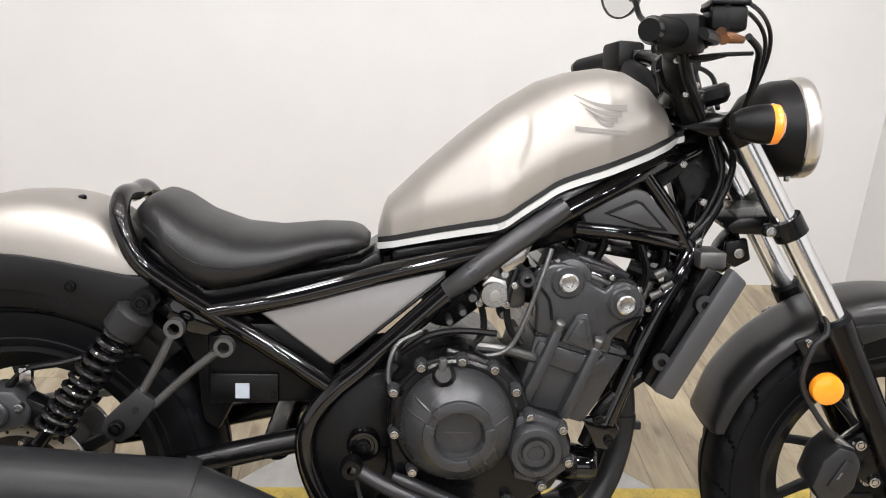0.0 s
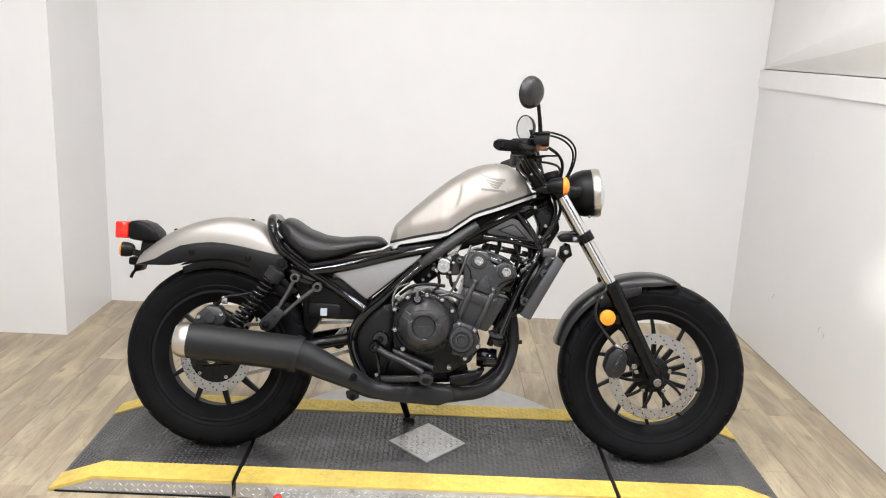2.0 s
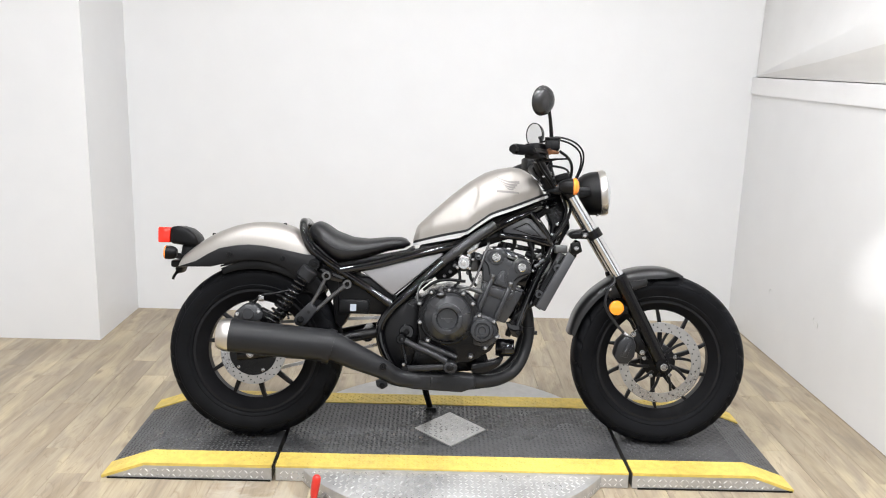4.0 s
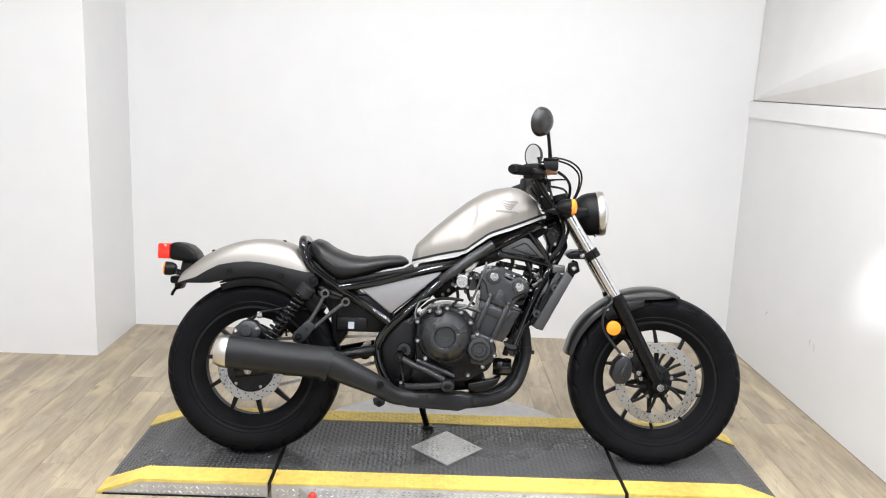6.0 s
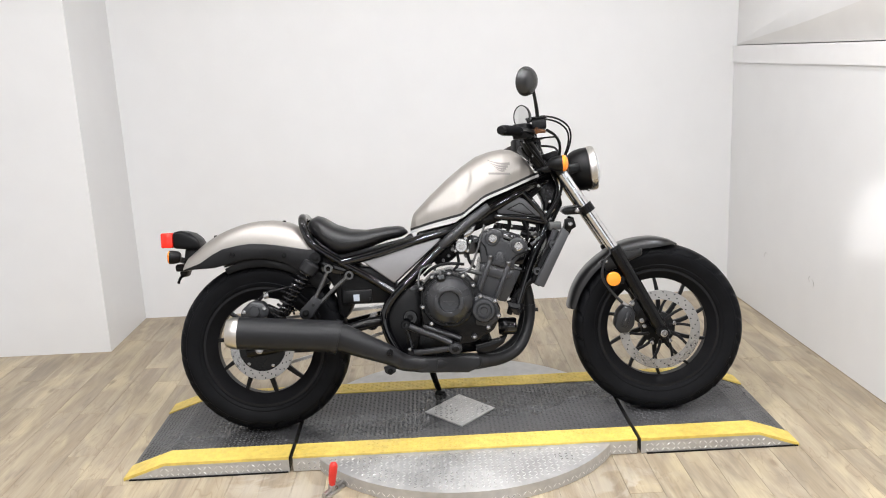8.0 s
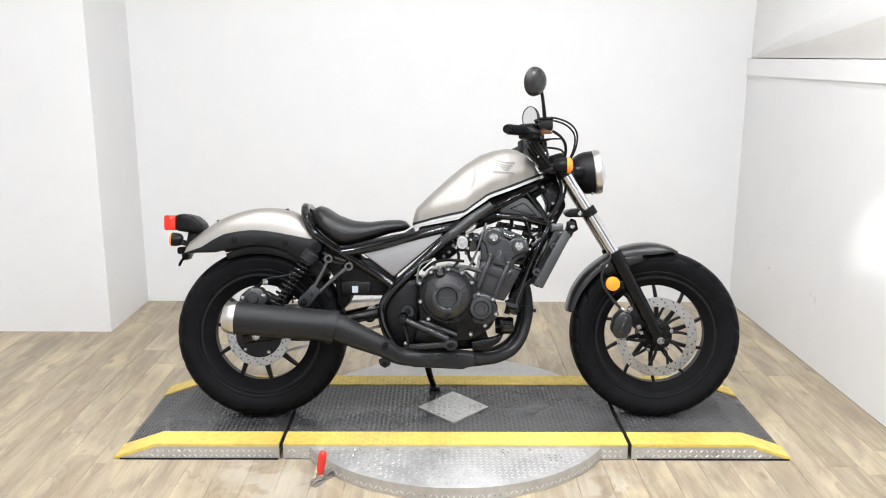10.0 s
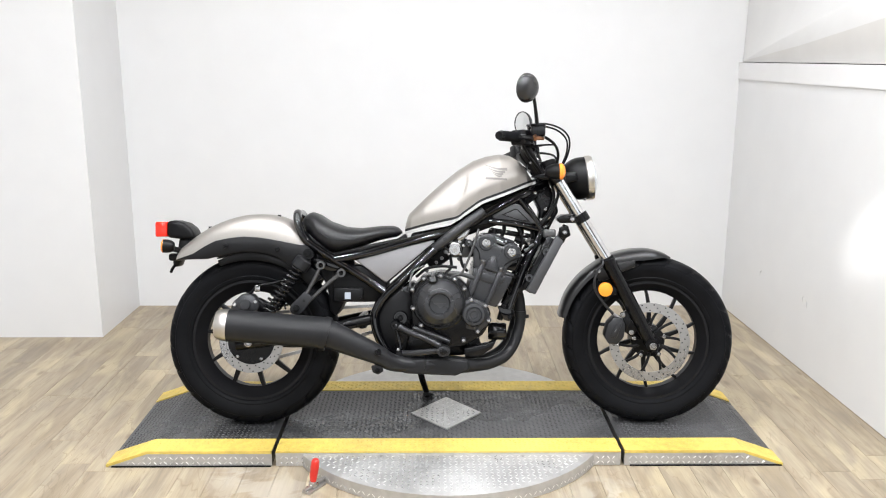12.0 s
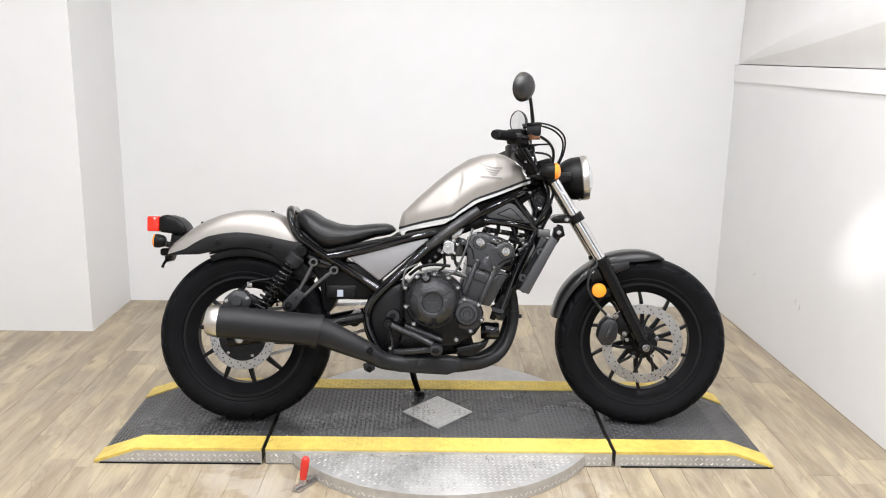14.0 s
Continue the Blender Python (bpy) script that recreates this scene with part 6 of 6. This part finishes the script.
part("bezel", lathe([(0.0815, 0.0), (0.084, 0.003), (0.0845, 0.018), (0.081, 0.026), (0.076, 0.027), (0.074, 0.0)], aim(HC, HA), 56), M_CAPM, hl, "brushed silver bezel")
part("lens", lathe([(0.0755, 0.024), (0.06, 0.033), (0.035, 0.04), (0, 0.042)], aim(HC, HA), 48), M_GLASS, hl, "clear headlight glass")
part("bezel_screw", bolt(HC.x - 0.004, -0.03, HC.z - 0.08, 0.005, 0.005, d=(0, 0, -1)), M_BOLT, hl)
part("bracket", prism([(0.4, 0.945), (0.47, 0.955), (0.48, 0.92), (0.41, 0.9)], -0.09, 0.09, 0.006), M_SATIN, hl)
for sg in (-1, 1):
    b_ = Vector((0.328, sg * 0.222, 0.95))
    fi = steered(part("front_indicator", lathe([(0, 0.0), (0.014, 0.0), (0.022, 0.012), (0.027, 0.03), (0.0285, 0.046), (0.0285, 0.05), (0, 0.05)], aim(b_ + Vector((0.022, 0, 0)), (1, 0, 0.02)), 32), M_PLAST, bike, "black front turn indicator with amber lens"))
    part("lens", lathe([(0.028, 0.0), (0.0295, 0.006), (0.028, 0.014), (0.019, 0.021), (0, 0.025)], aim(b_ + Vector((0.07, 0, 0.001)), (1, 0, 0.02)), 32), M_ORANGE, fi, "glossy amber lens")
    part("stalk", tube([b_ + Vector((0.045, 0, 0)), b_ + Vector((0.055, -sg * 0.09, 0))], 0.012, 12, 1), M_PLAST, fi)

# handlebar and controls
hbr = bar_steered(part("handlebar", tube([(0.2, -0.35, 1.043), (0.248, -0.24, 1.052), (0.29, -0.16, 1.05), (0.308, -0.09, 1.032), (0.308, 0.0, 1.025), (0.308, 0.09, 1.032), (0.29, 0.16, 1.05), (0.248, 0.24, 1.052), (0.2, 0.35, 1.043)], 0.0115, 14, 5), M_SATIN, bike, "wide black handlebar"))
for sg in (-1, 1):
    e0, e1 = Vector((0.195, sg * 0.362, 1.041)), Vector((0.25, sg * 0.238, 1.052))
    gp = part("grip", tube([e0, e0 + (e1 - e0) * 0.04, e1 - (e1 - e0) * 0.05, e1], [0.0165, 0.018, 0.0175, 0.021], 20, 1), M_TYRE, hbr, "black rubber grip")
    part("bar_end", tube([e0 - (e1 - e0).normalized() * 0.012, e0], [0.014, 0.0165], 18, 1), M_SATIN, hbr)
    part("switch_housing", box(-0.034, 0.026, -0.026, 0.028, -0.03, 0.03, 0.009, None, aim((0.262, sg * 0.212, 1.052), e1 - e0)), M_PLAST, hbr)
    part("lever", tube([(0.3, sg * 0.2, 1.05), (0.3, sg * 0.26, 1.045), (0.26, sg * 0.355, 1.04)], [0.008, 0.007, 0.006], 10, 4, flat=1.5), M_SATIN, hbr, "black hand lever")
    part("lever_perch", box(0.268, 0.308, sg * 0.19 - 0.018, sg * 0.19 + 0.018, 1.035, 1.066, 0.006), M_SATIN, hbr)
    part("riser", tube([(0.328, sg * 0.045, 0.95), (0.306, sg * 0.045, 1.03)], [0.026, 0.023], 16, 1), M_SATIN, hbr)
    part("riser_clamp", tube([(0.308, sg * 0.045 - 0.02, 1.025), (0.308, sg * 0.045 + 0.02, 1.025)], 0.026, 18, 1), M_SATIN, hbr)
part("riser_bolt", bolt(0.325, -0.072, 0.99, 0.007, 0.006), M_BOLT, hbr)
part("reservoir", box(0.3, 0.35, -0.235, -0.18, 1.058, 1.092, 0.006), M_PLAST, hbr, "black brake fluid reservoir")
part("reservoir_lid", box(0.298, 0.352, -0.238, -0.177, 1.092, 1.1, 0.003), M_SATIN, hbr)
part("hose_banjo", tube([(0.3, -0.235, 1.05), (0.325, -0.24, 1.048), (0.345, -0.235, 1.046)], [0.006, 0.008, 0.005], 10, 2), M_BRASS, hbr, "brass coloured hose fitting")
part("hose_banjo", tube([(0.315, -0.23, 1.056), (0.315, -0.248, 1.044)], 0.008, 10, 1), M_BRASS, hbr)
part("meter", lathe([(0, 0.0), (0.03, 0.0), (0.038, 0.01), (0.039, 0.026), (0.034, 0.031), (0, 0.031)], aim((0.368, 0, 0.962), (-0.3, 0, 0.95)), 40), M_PLAST, hbr, "round black instrument")
for pts, r in (([(0.3, -0.23, 1.092), (0.345, -0.19, 1.106), (0.4, -0.11, 1.104), (0.435, -0.06, 1.085), (0.446, -0.04, 1.055), (0.44, -0.03, 1.015), (0.42, -0.03, 0.97), (0.39, -0.03, 0.92)], 0.0034),
               ([(0.29, -0.22, 1.085), (0.335, -0.185, 1.098), (0.39, -0.11, 1.096), (0.425, -0.065, 1.077), (0.437, -0.045, 1.05), (0.432, -0.035, 1.01), (0.412, -0.035, 0.965), (0.385, -0.035, 0.915)], 0.0034),
               ([(0.35, -0.24, 1.05), (0.378, -0.2, 1.036), (0.396, -0.14, 1.018), (0.399, -0.12, 0.99), (0.39, -0.1, 0.94)], 0.0052),
               ([(0.28, -0.2, 1.022), (0.33, -0.18, 1.03), (0.385, -0.15, 1.036)], 0.0032),
               ([(0.28, -0.205, 1.018), (0.31, -0.19, 1.022), (0.34, -0.17, 1.03)], 0.0028)):
    part("cable", tube(pts, r, 8, 6), M_PLAST, hbr, "black control cable")
for pts, r in (([(0.27, -0.2, 1.03), (0.29, -0.15, 1.0), (0.32, -0.1, 0.965), (0.345, -0.07, 0.93)], 0.006),
               ([(0.25, 0.2, 1.02), (0.265, 0.14, 0.99), (0.3, 0.08, 0.96), (0.335, 0.05, 0.92)], 0.0055),
               ([(0.26, -0.1, 1.01), (0.275, -0.09, 0.985), (0.31, -0.08, 0.965), (0.34, -0.07, 0.955)], 0.0045),
               ([(0.3, 0.24, 1.05), (0.36, 0.2, 1.045), (0.4, 0.12, 1.02), (0.4, 0.06, 0.96)], 0.0045)):
    part("cable", tube(pts, r, 8, 6), M_PLAST, hbr, "black control cable")
part("harness_sleeve", tube([(0.272, -0.16, 1.035), (0.285, -0.12, 1.015), (0.305, -0.08, 0.985), (0.33, -0.06, 0.94)], [0.02, 0.022, 0.022, 0.02], 12, 4), M_PLAST, hbr)
part("harness_sleeve", tube([(0.262, 0.16, 1.03), (0.28, 0.11, 1.01), (0.305, 0.07, 0.98), (0.33, 0.05, 0.94)], [0.017, 0.018, 0.018, 0.016], 12, 4), M_PLAST, hbr)
for x, y, z in ((0.27, -0.16, 1.02), (0.3, -0.1, 0.975)):
    part("small_screw", bolt(x, y - 0.02, z, 0.0045, 0.004), M_BOLT, hbr)
part("cable_guide", box(0.29, 0.345, -0.075, 0.075, 0.955, 0.985, 0.008), M_SATIN, hbr)

# mirrors
for sg in (-1, 1):
    c = Vector((0.289, -0.312, 1.21) if sg < 0 else (0.279, 0.395, 1.196))
    bk = Vector((0.74, sg * 0.66, -0.2 if sg < 0 else 0.08)).normalized()
    mi = bar_steered(part("mirror", lathe([(0, 0.022), (0.02, 0.021), (0.038, 0.014), (0.047, 0.004), (0.0505, -0.006), (0.0505, -0.01), (0.047, -0.011), (0.046, -0.007), (0, -0.007)], aim(c, bk), 44), M_MIRB, bike, "round black rear-view mirror"))
    part("glass", lathe([(0, -0.0085), (0.0465, -0.0085), (0.0465, -0.007), (0, -0.007)], aim(c, bk), 44), M_MIRROR, mi, "mirror glass")
    part("stem", tube([(0.322, sg * 0.225, 1.06), (0.32, sg * 0.23, 1.105), (c.x + 0.025, c.y * 0.8, c.z - 0.055), (c.x + 0.018, c.y * 0.88, c.z - 0.02), (c.x + 0.014, c.y - sg * 0.01, c.z - 0.012)], [0.0085, 0.007, 0.006, 0.006, 0.006], 10, 4), M_SATIN, mi)
    part("stem_boot", tube([(0.322, sg * 0.224, 1.055), (0.321, sg * 0.227, 1.088)], [0.012, 0.008], 12, 1), M_TYRE, mi)

# ---------------- floor planks ----------------
PW, PL = 0.112, 0.92


def plank_mesh(w, l):
    b = bmesh.new()
    e = 0.0006
    lo = [b.verts.new((x, y, -0.004)) for x, y in ((0, 0), (w, 0), (w, l), (0, l))]
    mi_ = [b.verts.new((x, y, -0.0012)) for x, y in ((0, 0), (w, 0), (w, l), (0, l))]
    hi = [b.verts.new((x, y, 0.0)) for x, y in ((e, e), (w - e, e), (w - e, l - e), (e, l - e))]
    b.faces.new(hi)
    for i in range(4):
        j = (i + 1) % 4
        b.faces.new((lo[i], lo[j], mi_[j], mi_[i]))
        b.faces.new((mi_[i], mi_[j], hi[j], hi[i]))
    return b


first = {}
rng = random.Random(5)
rest = bmesh.new()
for i in range(int(6.2 / PW)):
    x = -3.3 + i * PW
    y = -6.5 - rng.random() * PL
    while y < 1.72:
        y0, y1 = max(y, -6.55), min(y + PL, 1.78)
        key = round(y1 - y0, 3)
        if key > 0.03:
            if y1 < -1.0 or x < -2.75 or x > 1.75:
                b = plank_mesh(PW - 0.0005, key - 0.0005)
                bmesh.ops.translate(b, verts=b.verts, vec=(x, y0, 0))
                rest = merge(rest, b)
            elif key not in first:
                first[key] = part("plank", plank_mesh(PW - 0.0005, key - 0.0005), M_WOOD, floor, smooth=False)
                first[key].location = (x, y0, 0)
            else:
                o = new("plank", first[key].data)
                o.parent = floor
                o.location = (x, y0, 0)
        y += PL
part("far_planks", rest, M_WOOD, floor, smooth=False, kind="stuff")
